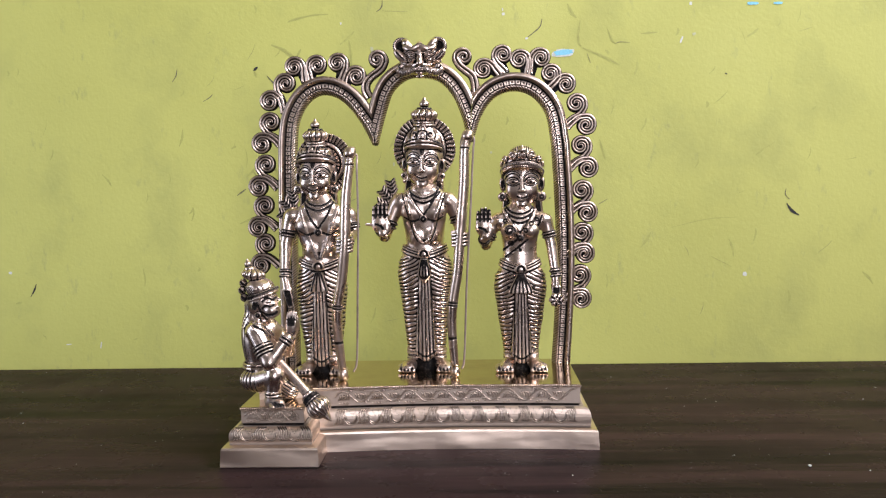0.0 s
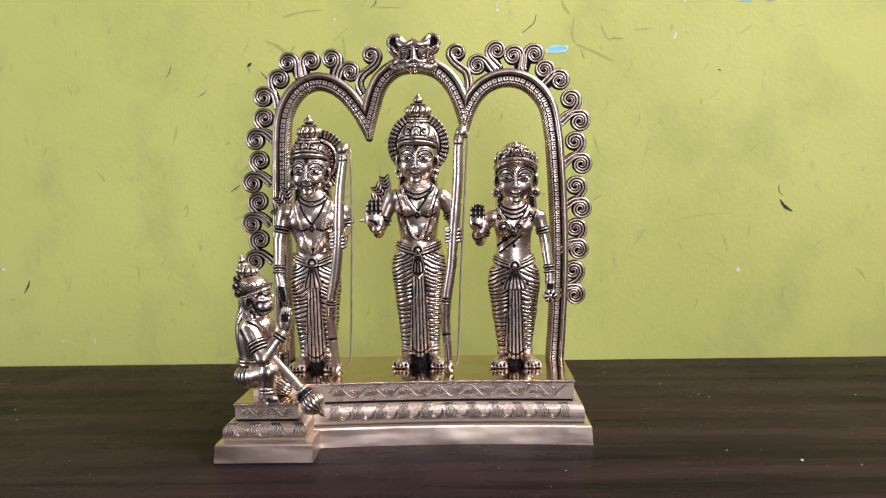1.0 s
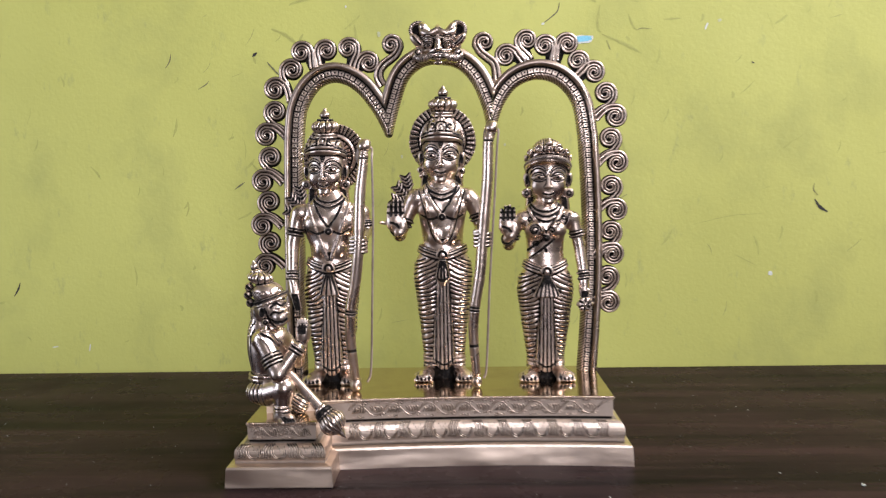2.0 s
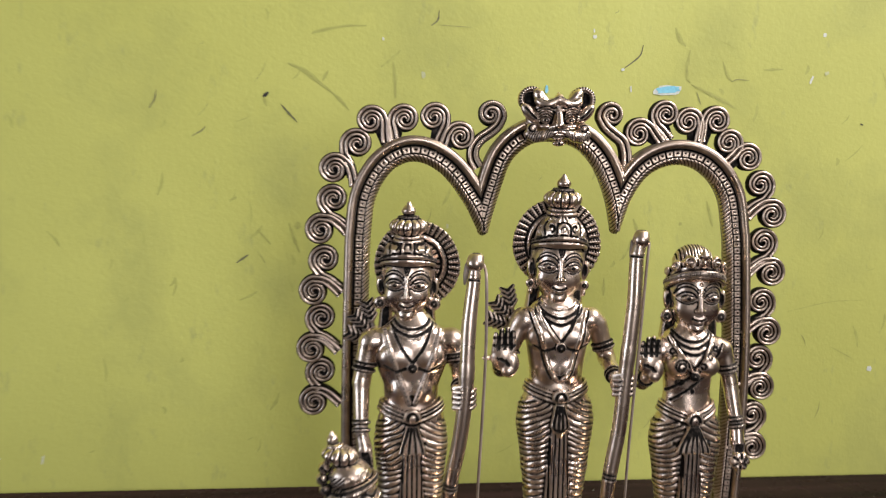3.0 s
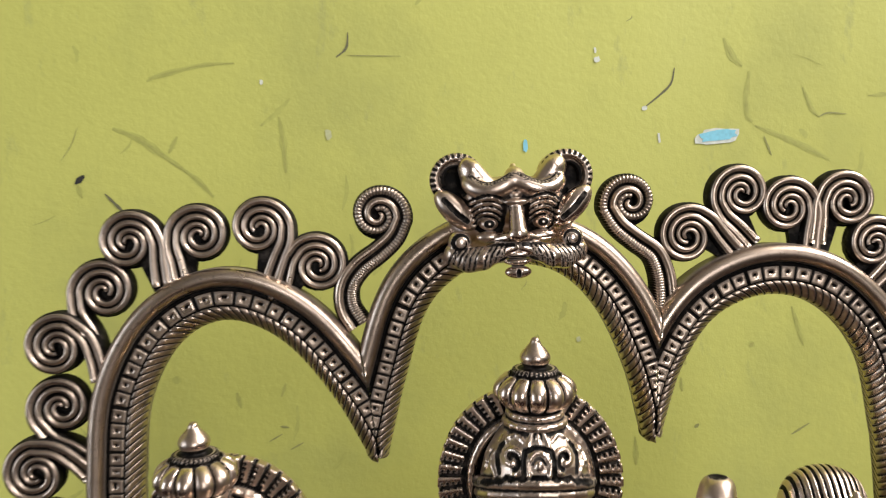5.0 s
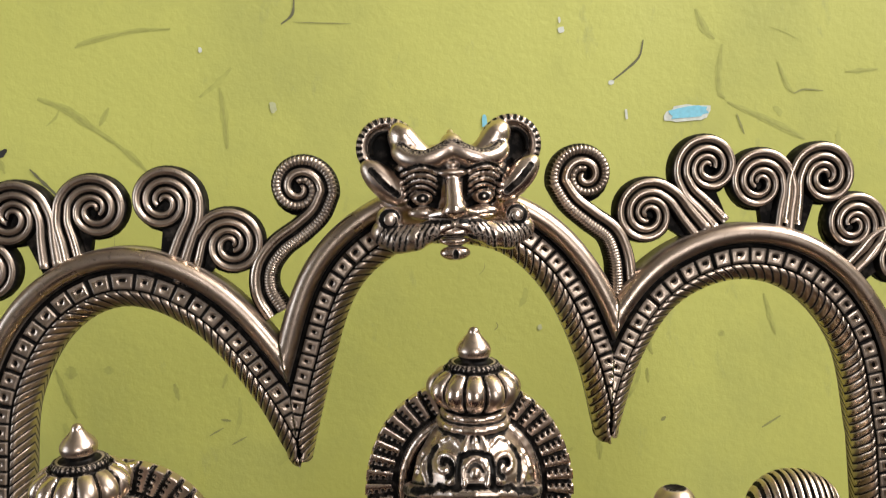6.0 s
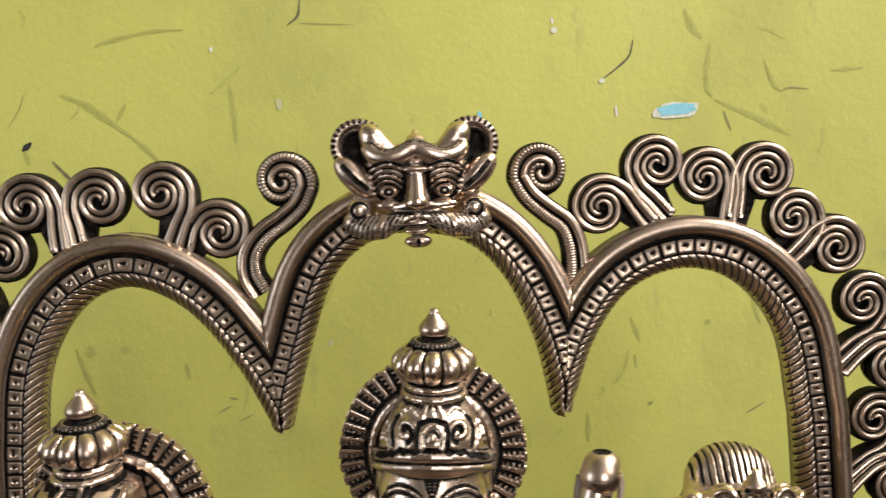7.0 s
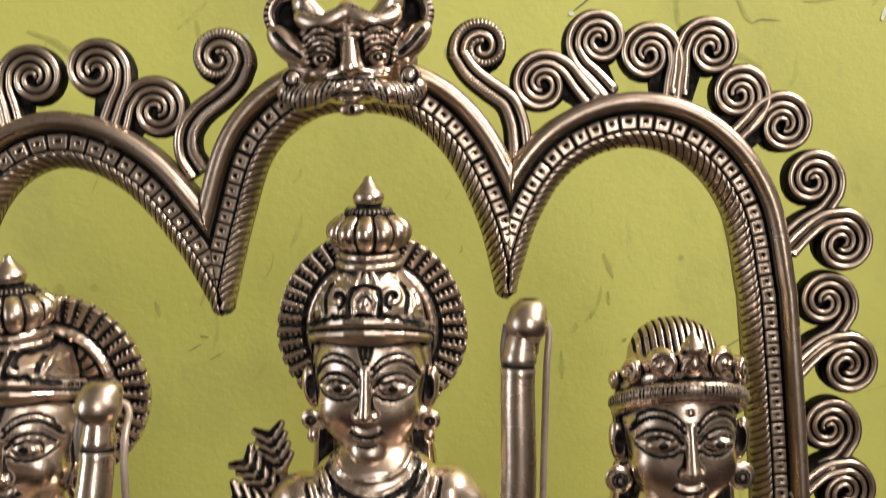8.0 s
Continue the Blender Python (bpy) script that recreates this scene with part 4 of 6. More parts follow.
        for a in np.linspace(-1.7, 1.7, 60):
            p = (16.3 * math.sin(a), 0.8 - 15.6 * math.cos(a), 23.2 + 7.0 * math.cos(a))
            c.groove([p, (p[0], p[1], p[2] + 2.0)], 0.1, ox=0.5)
        # tiara: a tall pointed leaf between pairs of curls
        wall = [(13.0 * math.sin(a), 1.4 - 12.3 * math.cos(a), 26.8 + 7.0 * math.cos(a)) for a in turn]
        c.tube(wall, 1.8, 0.4)
        c.tube([(x, y, z + 3.0) for x, y, z in wall], 1.6, 0.6)

        def on(a, z, lift=0.0):
            return ((14.4 + lift) * math.sin(a), 1.3 - (14.0 + lift) * math.cos(a), z - 3.2 + 7.0 * math.cos(a))
        c.ball(on(0, 33.8), (3.5, 1.8, 4.2), 0.3)
        c.limb(on(0, 36.6), on(0, 39.4, -0.4), 2.9, 0.9, 0.5)
        c.tube([on(q, 31.4 + 3.6 * (1 - abs(q) / 0.17) ** 0.5, 1.6) for q in np.linspace(-0.17, 0.17, 9)], 0.5, 0.1)
        c.ball(on(0, 32.6, 1.3), (1.2, 0.9, 1.6), 0.1)
        c.groove([on(-0.2, 35.4, 1.6), on(0, 36.8, 1.8), on(0.2, 35.4, 1.6)], 0.22)
        for s in (-1, 1):
            for a0, r0, z0 in ((0.5, 3.5, 33.6), (1.04, 3.0, 33.0), (1.52, 2.4, 32.4)):
                c.ball(on(s * a0, z0), (r0, 1.8, r0), 0.2, (0, 0, math.degrees(s * a0)))
                coil = [on(s * (a0 - (r0 - 0.3 - 0.36 * q * r0 / 3) * math.cos(q - 1.0) / 13.5), z0 + (r0 - 0.3 - 0.36 * q * r0 / 3) * math.sin(q - 1.0), 1.5) for q in np.linspace(0, 6.6, 20)]
                c.tube(coil, 0.8, 0.1)
    else:
        c.loft([(27.6, 0, 0.4, 13.6, 12.2), (31, 0, 0.3, 13.9, 13.2), (36, 0, 0.4, 12.9, 12.7), (40.5 + k_ * 0.5, 0, 0.6, 10.4, 10.2), (44 + k_, 0, 0.8, 7.6, 7.6), (48 + k_, 0, 0.8, 7.0, 7.0)], 0.8)
        tilt = 17
        drop_ = math.tan(radians(tilt))
        c.hoop((0, 0.4, 26.5), 14.2, 13.1, 1.15, 0.2, (-tilt, 0, 0))
        c.hoop((0, 0.4, 29.1), 14.6, 13.6, 1.3, 0.2, (-tilt, 0, 0))
        c.hoop((0, 0.4, 27.85), 15.2, 14.2, 0.28, 0.1, (-tilt, 0, 0), ox=1.0)
        for a in np.linspace(0, 2 * math.pi, 110)[:-1]:
            k = 29.1 - 14.0 * math.sin(a) * drop_
            c.groove([(15.9 * math.cos(a), 0.4 + 14.9 * math.sin(a), k - 0.9), (15.8 * math.cos(a), 0.4 + 14.8 * math.sin(a), k + 0.9)], 0.1, ox=0.6)
        # chased ornaments on the dome: two leaves, one over the other, between fat curls
        tall = 0.0 if style == "king" else 4.2
        cut([(-13.6, 31.6), (-8, 33.6), (0, 34.4), (8, 33.6), (13.6, 31.6)], 0.42, 1.0, 28)
        ridge([(-2.5, 34.9), (-2.8, 37.2), (-1.5, 39.2), (0, 39.9), (1.5, 39.2), (2.8, 37.2), (2.5, 34.9)], 0.72, 24)
        c.ball((0, c.front(0, 36.8) + 0.2, 36.8), (1.2, 1.0, 1.6), 0.1)
        ridge([(-2.2, 40.4), (-2.4, 41.6), (0, 45.4 + tall), (2.4, 41.6), (2.2, 40.4)], 0.62, 18)
        ridge([(0, 41.0), (0, 43.4 + tall)], 0.6, 6)
        cut([(-2.9, 40.3), (0, 40.9), (2.9, 40.3)], 0.3, 1.0, 8)
        for s in (-1, 1):
            coil = [(s * (6.5 - (3.3 - q * 0.44) * math.cos(q - 1.3)), 38.0 - 0.06 * q + (3.3 - q * 0.44) * math.sin(q - 1.3)) for q in np.linspace(0, 6.0, 14)]
            ridge(coil, 0.82, 30)
            cut([(s * (6.5 - (2.1 - q * 0.34) * math.cos(q - 1.3)), 38.0 + (2.1 - q * 0.34) * math.sin(q - 1.3)) for q in np.linspace(0, 4.4, 10)], 0.32, 1.0, 20)
            ridge([(s * 10.4, 33.6), (s * 11.4, 36.0), (s * 10.2, 38.4)], 0.75, 10)
            ridge([(s * 11.0, 38.6), (s * 12.2, 36.4), (s * 12.8, 33.6)], 0.7, 10)
            ridge([(s * 3.4, 41.8), (s * 5.2, 43.0), (s * 7.4, 42.0)], 0.55, 10)
            ridge([(s * 7.6, 41.4), (s * 9.2, 40.0)], 0.55, 5)
            cut([(s * 3.7, 35.0), (s * 3.9, 38.0), (s * 3.2, 40.2)], 0.3, 1.0, 10)
            cut([(s * 9.6, 34.6), (s * 10.0, 37.6), (s * 8.6, 41.0)], 0.3, 1.0, 10)
        c.hoop((0, 0.8, 45.0 + k_), 7.7, 7.7, 0.9, 0.3)
        c.hoop((0, 0.8, 47.2 + k_), 7.0, 7.0, 0.7, 0.3)

        def bulb(x, y, z):
            a = np.arctan2(y - 0.8, x)
            rib = 0.80 + 0.20 * np.abs(np.cos(a * 6)) ** 0.5
            q = np.sqrt((x / rib / 10.9) ** 2 + ((y - 0.8) / rib / 10.9) ** 2 + ((z - 53.0 - k_) / 5.7) ** 2)
            return (q - 1) * 5.7
        c.join(bulb, (-11, -11, 43), (11, 12, 60), 0.3)

        def ribs(x, y, z):
            return np.clip(np.abs(np.cos(np.arctan2(y - 0.8, x) * 6)) * 3.4, 0, 1) + 0 * z
        c.relief(ribs, (-11, -11, 48.5 + k_), (11, 12, 57.2 + k_), 0.35)
        c.ball((0, 0.8, 57.4 + k_), (6.0, 6.0, 1.9), 0.3)
        c.hoop((0, 0.8, 58.0 + k_), 5.2, 5.2, 0.9, 0.2)
        c.groove([(6.2 * math.cos(a), 0.8 + 6.2 * math.sin(a), 57.2 + k_) for a in np.linspace(0, 6.3, 22)], 0.3)
        for a in np.linspace(0, 6.3, 34):
            c.groove([(5.4 * math.cos(a), 0.8 + 5.4 * math.sin(a), 59.0 + k_), (6.3 * math.cos(a), 0.8 + 6.3 * math.sin(a), 57.8 + k_)], 0.1, ox=0.7)
        c.ball((0, 0.8, 61.5 + k_), (3.8, 3.8, 2.8), 0.3)
        c.limb((0, 0.8, 62.0 + k_), (0, 0.8, 65.6 + k_), 3.5, 1.3, 1.4)
        c.groove([(3.9 * math.cos(a), 0.8 + 3.9 * math.sin(a), 59.4 + k_) for a in np.linspace(0, 6.3, 20)], 0.5)
    return c


HEADS = {k: head(k) for k in ("king", "prince", "queen")}


def raised_palm(c, x, y, z, size=1.0):
    """An open right palm, fingers up, turned to the viewer."""
    c.ball((x, y, z), (5.2 * size, 2.6 * size, 5.8 * size), 0.8)
    c.ball((x + 3.2 * size, y - 1.6, z - 2.5 * size), (2.6 * size, 2.2, 4.2 * size), 0.6)
    for j, (dx, tall) in enumerate(((-3.6, 6.6), (-1.2, 8.4), (1.2, 8.8), (3.5, 7.4))):
        c.limb((x + dx * size, y - 0.3, z + 3), (x + dx * size * 0.93, y - 1.0, z + 3 + tall * size), 1.35 * size, 1.0 * size, 0.25)
    for dx in (-2.4, 0, 2.35):
        c.groove([(x + dx * size, y - 2.2, z + 4.5), (x + dx * size, y - 2.0, z + 11 * size)], 0.42)
    for dz in (4.6, 7.6, 10):
        c.groove([(x - 4.6 * size, y - 1.9, z + dz * size), (x + 4.6 * size, y - 1.9, z + dz * size)], 0.25, ox=0.8)
    c.ball((x + 1.6 * size, y - 2.2, z - 5.5 * size), (2.8 * size, 2.2, 2.5 * size), 0.4)
    c.groove([(x - 3.5, y - 2.6, z - 0.5), (x, y - 2.9, z - 1.5), (x + 2, y - 3.2, z - 4)], 0.35)


def fist(c, x, y, z):
    """A closed left fist round an upright shaft."""
    c.ball((x, y, z), (6.2, 5.6, 6.4), 1.0)
    for j in range(4):
        zz = z + 4.2 - j * 2.7
        c.tube([(x + 5.4, y - 1, zz), (x + 3.5, y - 5.0, zz - 0.1), (x - 1.5, y - 5.6, zz - 0.3), (x - 5, y - 3.2, zz - 0.5)], 1.45, 0.2)
        c.groove([(x + 5.2, y - 4.6, zz - 1.35), (x + 2.5, y - 6.8, zz - 1.4), (x - 3, y - 6.6, zz - 1.6)], 0.36)
    c.limb((x - 5, y - 2, z + 5.5), (x - 1, y - 5.5, z + 6.8), 1.6, 1.2, 0.3)


def bands(c, a, b, r, spots):
    """Rings round a limb from a to b at the given fractions."""
    a, b = Vector(a), Vector(b)
    turn = (b - a).to_track_quat("Z", "Y").to_euler()
    for t in spots:
        p = a.lerp(b, t)
        c.hoop(tuple(p), r, r, 0.85, 0.2, tuple(math.degrees(v) for v in turn))
        for e in (-1.15, 1.15):
            q = p + (b - a).normalized() * e
            c.groove([tuple(q + Euler(turn).to_matrix() @ Vector(((r + 0.35) * math.cos(w), (r + 0.35) * math.sin(w), 0))) for w in np.linspace(0, 6.3, 17)], 0.22)


def standing(style, cx, cy, z, wide, arms):
    """A standing figure. z: heights of ankle, knee, hip, belt, waist, chest, shoulder, neck; wide: half widths at shoulder, waist, hip, knee, ankle."""
    ank, knee, hip, belt, waist, chest, sho, neck = z
    S_, W_, H_, K_, A_ = wide
    queen = style == "queen"
    c = Clay((cx - 50, cy - 46, 46), (cx + 40, cy + 16, neck + 12), 0.45)
    c.loft([(belt - 3, cx, cy, W_ * 1.12, 10.5), (waist, cx, cy, W_, 9.2), (waist + 7, cx, cy, W_ * 1.03, 9.6), (chest, cx, cy, S_ - 6.5, 11), (sho, cx, cy, S_ - 6, 10.2), (sho + 4.5, cx, cy + 0.5, S_ - 8, 9.5), (sho + 8, cx, cy + 1, 14.0, 9.4), (neck + 5, cx, cy + 2.5, 8.0, 7.2), (neck + 12, cx, cy + 3, 6.0, 6.0)], 1.5)
    c.limb((cx, cy + 3, sho), (cx, cy + 3.5, neck + 10), 7.0, 6.0, 1.5)
    for s in (-1, 1):
        if queen:
            c.ball((cx + s * 8.2, cy - 8.5, chest + 1.5), (6.8, 6.2, 6.4), 1.6)
        else:
            c.ball((cx + s * 8.6, cy - 7.0, chest + 2.5), (9.4, 5.0, 7.2), 2.0)
            c.ball((cx + s * 5.5, cy - 6.3, waist + 5), (5.5, 4.2, 6.5), 2.5)
        c.ball((cx + s * (S_ - 5.5), cy + 0.5, sho - 1), (7.2, 7.2, 7.2), 2)
    c.dent((cx, cy - 10.2, waist + 1.5), (0.9, 1.2, 1.2), 0.3)
    # draped cloth over the hips and legs
    c.loft([(hip - 16, cx, cy, H_ * 0.93, 11), (hip - 4, cx, cy, H_, 12.4), (hip + 3, cx, cy, H_ * 0.97, 12.2), (belt + 1, cx, cy, W_ * 1.15, 10.8)], 1.5)
    for s in (-1, 1):
        rk, rh = K_ * 0.52, H_ * 0.54
        c.limb((cx + s * (H_ - rh), cy, hip - 8), (cx + s * (K_ - rk), cy - 0.5, knee), rh, rk, 1.5)
        c.limb((cx + s * (K_ - rk), cy - 0.5, knee), (cx + s * (A_ - 6.2), cy + 1, ank + 2), rk, 6.3, 1.5)

    def panel(zz):
        """Half width of the hanging pleats at a height."""
        return np.interp(zz, (ank - 5, ank + 1, hip - 10, belt - 4), (3.0, 8.2, 4.8, 3.6)).astype(np.float32)

    def cloth(x, y, zz):
        side = np.abs(x - cx)
        rise = np.clip((zz - knee) / (belt - knee), 0, 1)
        sag = zz + (0.42 + 0.5 * rise) * side - 0.010 * side ** 2 + 0.7 * np.sin(zz * 0.31 + x * 0.2)
        return np.clip(np.abs(np.sin(math.pi * sag / 3.7)) ** 0.7 * 1.35 - 0.2, 0, 1) * (side > panel(zz)) + (side <= panel(zz))
    c.relief(cloth, (cx - H_ - 2, cy - 15, ank + 4), (cx + H_ + 2, cy + 12, belt - 3), 0.75, low=0.4)
    for s in (-1, 1):
        for dz in (0.5, 3.2):
            c.hoop((cx + s * (A_ - 6.2), cy + 1, ank + dz), 6.3, 6.3, 0.75, 0.2)
    # hanging pleats between the legs, their hem in a point
    hem = ank - 5
    c.loft([(hem, cx, cy - 9.5, 2.5, 2.2), (hem + 6, cx, cy - 9.5, 8.4, 3.0), (hip - 10, cx, cy - 11, 4.8, 3.2), (belt - 4, cx, cy - 12, 3.6, 2.8)], 0.3, 3.5)
    c.limb((cx, cy, hem + 3), (cx, cy - 2, hip - 10), 6, 7, 0.5)

    def pleats(x, y, zz):
        return np.clip(np.abs(np.sin((x - cx) * math.pi / (2.2 + 0.9 * np.clip((belt - zz) / (belt - hem), 0, 1)))) * 2.4 - 0.3, 0, 1) * (np.abs(x - cx) < panel(zz)) + (np.abs(x - cx) >= panel(zz))
    c.relief(pleats, (cx - 9.5, cy - 14, hem), (cx + 9.5, cy - 10.4, belt - 6), 0.6, low=0.4)
    for dz in (6, 8.4, 12):
        c.groove(c.drape([(cx - 8, hem + dz + 2.4), (cx, hem + dz - 2), (cx + 8, hem + dz + 2.4)], 12, -0.1), 0.16, ox=0.8)
    # solid black block in place of the shade between the feet
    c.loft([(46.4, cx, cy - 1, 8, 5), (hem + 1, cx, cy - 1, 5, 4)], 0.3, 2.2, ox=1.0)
    # sash: belt, knot and a short fan of folds
    fan, drop = {"queen": (10.5, 19), "king": (5.6, 19), "prince": (7.6, 19)}[style]
    if style == "king":
        c.loft([(belt - 22, cx, cy - 13.6, 0.8, 1.2), (belt - 16, cx, cy - 14.0, fan, 2.6), (belt - 10, cx, cy - 14.0, fan * 0.8, 2.6), (belt - 3, cx, cy - 13.6, 2.6, 2.2)], 0.3, 2.4)
    else:
        c.loft([(belt - drop, cx, cy - 14.2, fan, 2.2), (belt - 4, cx, cy - 14.0, 3.0, 2.4)], 0.3, 3)
    for a in np.linspace(-0.8, 0.8, 6 if queen else 4):
        c.groove(c.drape([(cx + a * 2.4, belt - 4), (cx + a * fan * 0.85, belt - drop + 4), (cx + a * fan * (0.3 if style == "king" else 0.95), belt - drop + 0.6)], 10, -0.2), 0.2, ox=0.9)
    if style != "king":
        for dz in (3.0, 4.2):
            c.groove(c.drape([(cx - fan, belt - drop + dz + 0.8), (cx, belt - drop + dz - 0.8), (cx + fan, belt - drop + dz + 0.8)], 12, -0.1), 0.14, ox=0.7)
    for dz, r in ((4.3, 0.8), (2.4, 0.95), (-0.1, 1.3)):
        ring = [(cx + (W_ * 1.14 + 0.8 - dz * 0.2) * math.sin(a), cy - 11.6 * math.cos(a), belt + dz + 5.6 * abs(math.sin(a)) ** 1.4 - 2.6) for a in np.linspace(0, 2 * math.pi, 29)]
        c.tube(ring, r, 0.2)
        c.groove([(p[0] + (p[0] - cx) * 0.05, cy + (p[1] - cy) * 1.08, p[2] - 1.2) for p in ring], 0.28)
    knot = belt + (0.5 if queen else 1.5)
    c.ball((cx, cy - 12.8, knot - 1), (4.6, 3.0, 4.0), 0.4)
    c.tube([(cx + 4.0 * math.cos(a), cy - 15.0, knot - 1.5 + 4.6 * math.sin(a)) for a in np.linspace(0, math.pi, 12)], 1.0, 0.2)
    c.groove([(cx + 2.7 * math.cos(a), cy - 15.8, knot - 1.5 + 3.2 * math.sin(a)) for a in np.linspace(-0.4, math.pi + 0.4, 14)], 0.36)
    # feet
    for s in (-1, 1):
        fx = cx + s * (A_ - 6)
        tx, ty = fx + s * 6.0, cy - 12.0
        c.limb((fx, cy + 2, ank), (fx, cy, 52), 6.0, 5.8, 1.5)
        c.limb((fx, cy - 1, 52.6), (tx, ty, 50.6), 5.8, 4.4, 2.0)
        c.ball((tx, ty + 0.5, 50.2), (7.4, 7.6, 3.9), 1.4)
        for j in range(5):
            o = (j - 2) * 2.75
            big = 1.25 if j == (0 if s > 0 else 4) else 1.0
            c.limb((tx + o * 0.85, ty - 1.5, 49.9), (tx + o, ty - 6.0 + 0.45 * abs(j - 2), 48.8), 1.8, 1.45 * big, 0.9)
        for j in range(4):
            o = (j - 1.5) * 2.7
            c.groove([(tx + o * 0.85, ty - 1.6, 52.4), (tx + o, ty - 5.0, 51.0), (tx + o * 1.03, ty - 8.4, 48.6)], 0.3)
        for j in range(5):
            o = (j - 2) * 2.75
            c.groove([(tx + o - 0.8, ty - 6.4 + 0.45 * abs(j - 2), 50.6), (tx + o + 0.8, ty - 6.4 + 0.45 * abs(j - 2), 50.6)], 0.14, ox=0.4)
        for dz in (52.5, 54.4):
            c.hoop((fx, cy + 0.5, dz + 3), 6.2, 6.4, 0.6, 0.2)
    # necklaces and garlands
    for j in range(3):
        w, top, low = 10.4 + 2.0 * j, neck + 4 - 1.2 * j, neck - 2.0 - 3.6 * j
        for lift, down, r in ((0.2, 0, 0.75), (-0.1, 1.3, 0)):
            line = c.drape([(cx - w, top - down), (cx - w * 0.66, (top + low) / 2 - 1.2 - down), (cx, low - down), (cx + w * 0.66, (top + low) / 2 - 1.2 - down), (cx + w, top - down)], 15, lift)
            if r:
                c.tube(line, r, 0.15)
            else:
                c.groove(line, 0.26)
    vee = chest - 2 if not queen else chest - 3
    for s in (-1, 1):
        line = [(cx + s * 13.0, neck + 1), (cx + s * 8.0, chest + 9), (cx, vee)]
        c.groove(c.drape([(x + s * -1.5, q) for x, q in line], 12, 0.0), 0.28)
        c.tube(c.drape(line, 12, 0.1), 1.35, 0.15)
        if not queen:
            deep = waist + 2 if style == "king" else belt + 5
            line = [(cx + s * 16.0, neck - 1.5), (cx + s * 11.5, chest + 5), (cx + s * (6.5 if style == "king" else 5.5), waist + 9), (cx + s * (3.2 if style == "king" else 0.5), deep)]
            c.groove(c.drape([(x + s * 1.6, q) for x, q in line], 16, 0.0), 0.26)
            c.tube(c.drape(line, 16, 0.0), 1.4, 0.15)
            pts = c.drape([(x, q) for x, q in line], 40, -0.1)
            for p in pts:
                c.groove([(p[0] - 1.1, p[1] - 0.3, p[2]), (p[0] + 1.1, p[1] - 0.3, p[2])], 0.12, ox=0.4)
            c.groove(c.drape([(cx + s * 3.5, chest - 3.2), (cx + s * 9, chest - 4.6), (cx + s * 15, chest - 1.5)], 10, -0.1), 0.35, ox=0.7)
    if style == "king":
        c.tube(c.drape([(cx - 3.4, waist + 2.4), (cx, waist), (cx + 3.4, waist + 2.4)], 6, 0.1), 1.3, 0.15)
    p = (cx, c.front(cx, vee) - 0.2, vee - 1)
    c.ball(p, (3.0, 1.6, 3.0), 0.2)
    c.groove([(p[0] + 1.8 * math.cos(a), p[1] - 1.5, p[2] + 1.8 * math.sin(a)) for a in np.linspace(0, 6.3, 12)], 0.33)
    if queen:
        # a patterned sash over one shoulder
        for e in (-1, 1):
            line = [(cx + 15 + e * 3.6, sho + 3), (cx + 9 + e * 4, chest + 1), (cx - 3 + e * 4.2, waist + 6 + e * -1), (cx - 13 + e * 3, waist - 2 + e * -2)]
            c.tube(c.drape(line, 18, 0.1), 0.75, 0.2)
            c.groove(c.drape([(x - e * 1.2, q) for x, q in line], 18, 0.0), 0.3)
        for qx, qz, r, w in ((8.6, 6.8, 2.2, 1), (4.0, 1.6, 2.2, -1), (-1.4, -4.0, 2.2, 1), (-7.0, -8.6, 2.2, -1), (-8.4, 1.8, 4.6, 1), (-8.4, 1.8, 2.6, 1), (-11.5, 9.0, 2.0, 1), (13.4, 10.0, 1.8, -1)):
            ring = [(cx + qx + w * r * (1 - q * 0.1) * math.cos(q), chest + qz + r * (1 - q * 0.1) * math.sin(q)) for q in np.linspace(0, 6, 9)]
            c.groove(c.drape(ring, 20, -0.1), 0.16, ox=0.75)
    # arms
    for kind, shoulder_, elbow, wrist, end in arms:
        c.limb(shoulder_, elbow, 6.0 if not queen else 5.2, 4.9 if not queen else 4.4, 1.8)
        c.limb(elbow, wrist, 4.9 if not queen else 4.4, 3.6, 1.2)
        bands(c, shoulder_, elbow, 5.9 if not queen else 5.2, (0.55, 0.68))
        bands(c, elbow, wrist, 4.3 if not queen else 4.0, (0.82, 0.97))
        if kind == "palm":
            raised_palm(c, *end)
        elif kind == "fist":
            fist(c, *end)
        else:
            wx, wy, wz = wrist
            ex, ey, ez = end
            c.limb(wrist, (wx + (ex - wx) * 0.45, wy + (ey - wy) * 0.5, wz + (ez - wz) * 0.45), 3.4, 4.0, 1.0)
            for o in (-2.4, -0.8, 0.8, 2.4):
                c.limb((wx + (ex - wx) * 0.45 + o, ey, wz + (ez - wz) * 0.45), (ex + o * 0.6, ey - 1, ez), 1.5, 1.1, 0.35)
            for o in (-1.6, 0, 1.6):
                c.groove([(wx + (ex - wx) * 0.5 + o, ey - 2.0, wz + (ez - wz) * 0.5), (ex + o * 0.7, ey - 2.2, ez)], 0.35)
            if kind == "flower":
                for a in np.linspace(0, 2 * math.pi, 7)[:-1]:
                    c.ball((ex + 3.4 * math.cos(a), ey - 3, ez + 3.2 * math.sin(a)), (2.6, 2.2, 2.4), 0.3)
                    c.groove([(ex + 1.2 * math.cos(a + 0.5), ey - 5, ez + 1.2 * math.sin(a + 0.5)), (ex + 5 * math.cos(a + 0.5), ey - 4.4, ez + 5 * math.sin(a + 0.5))], 0.4)
                c.ball((ex, ey - 4, ez), (2.0, 1.8, 2.0), 0.3)
    return c


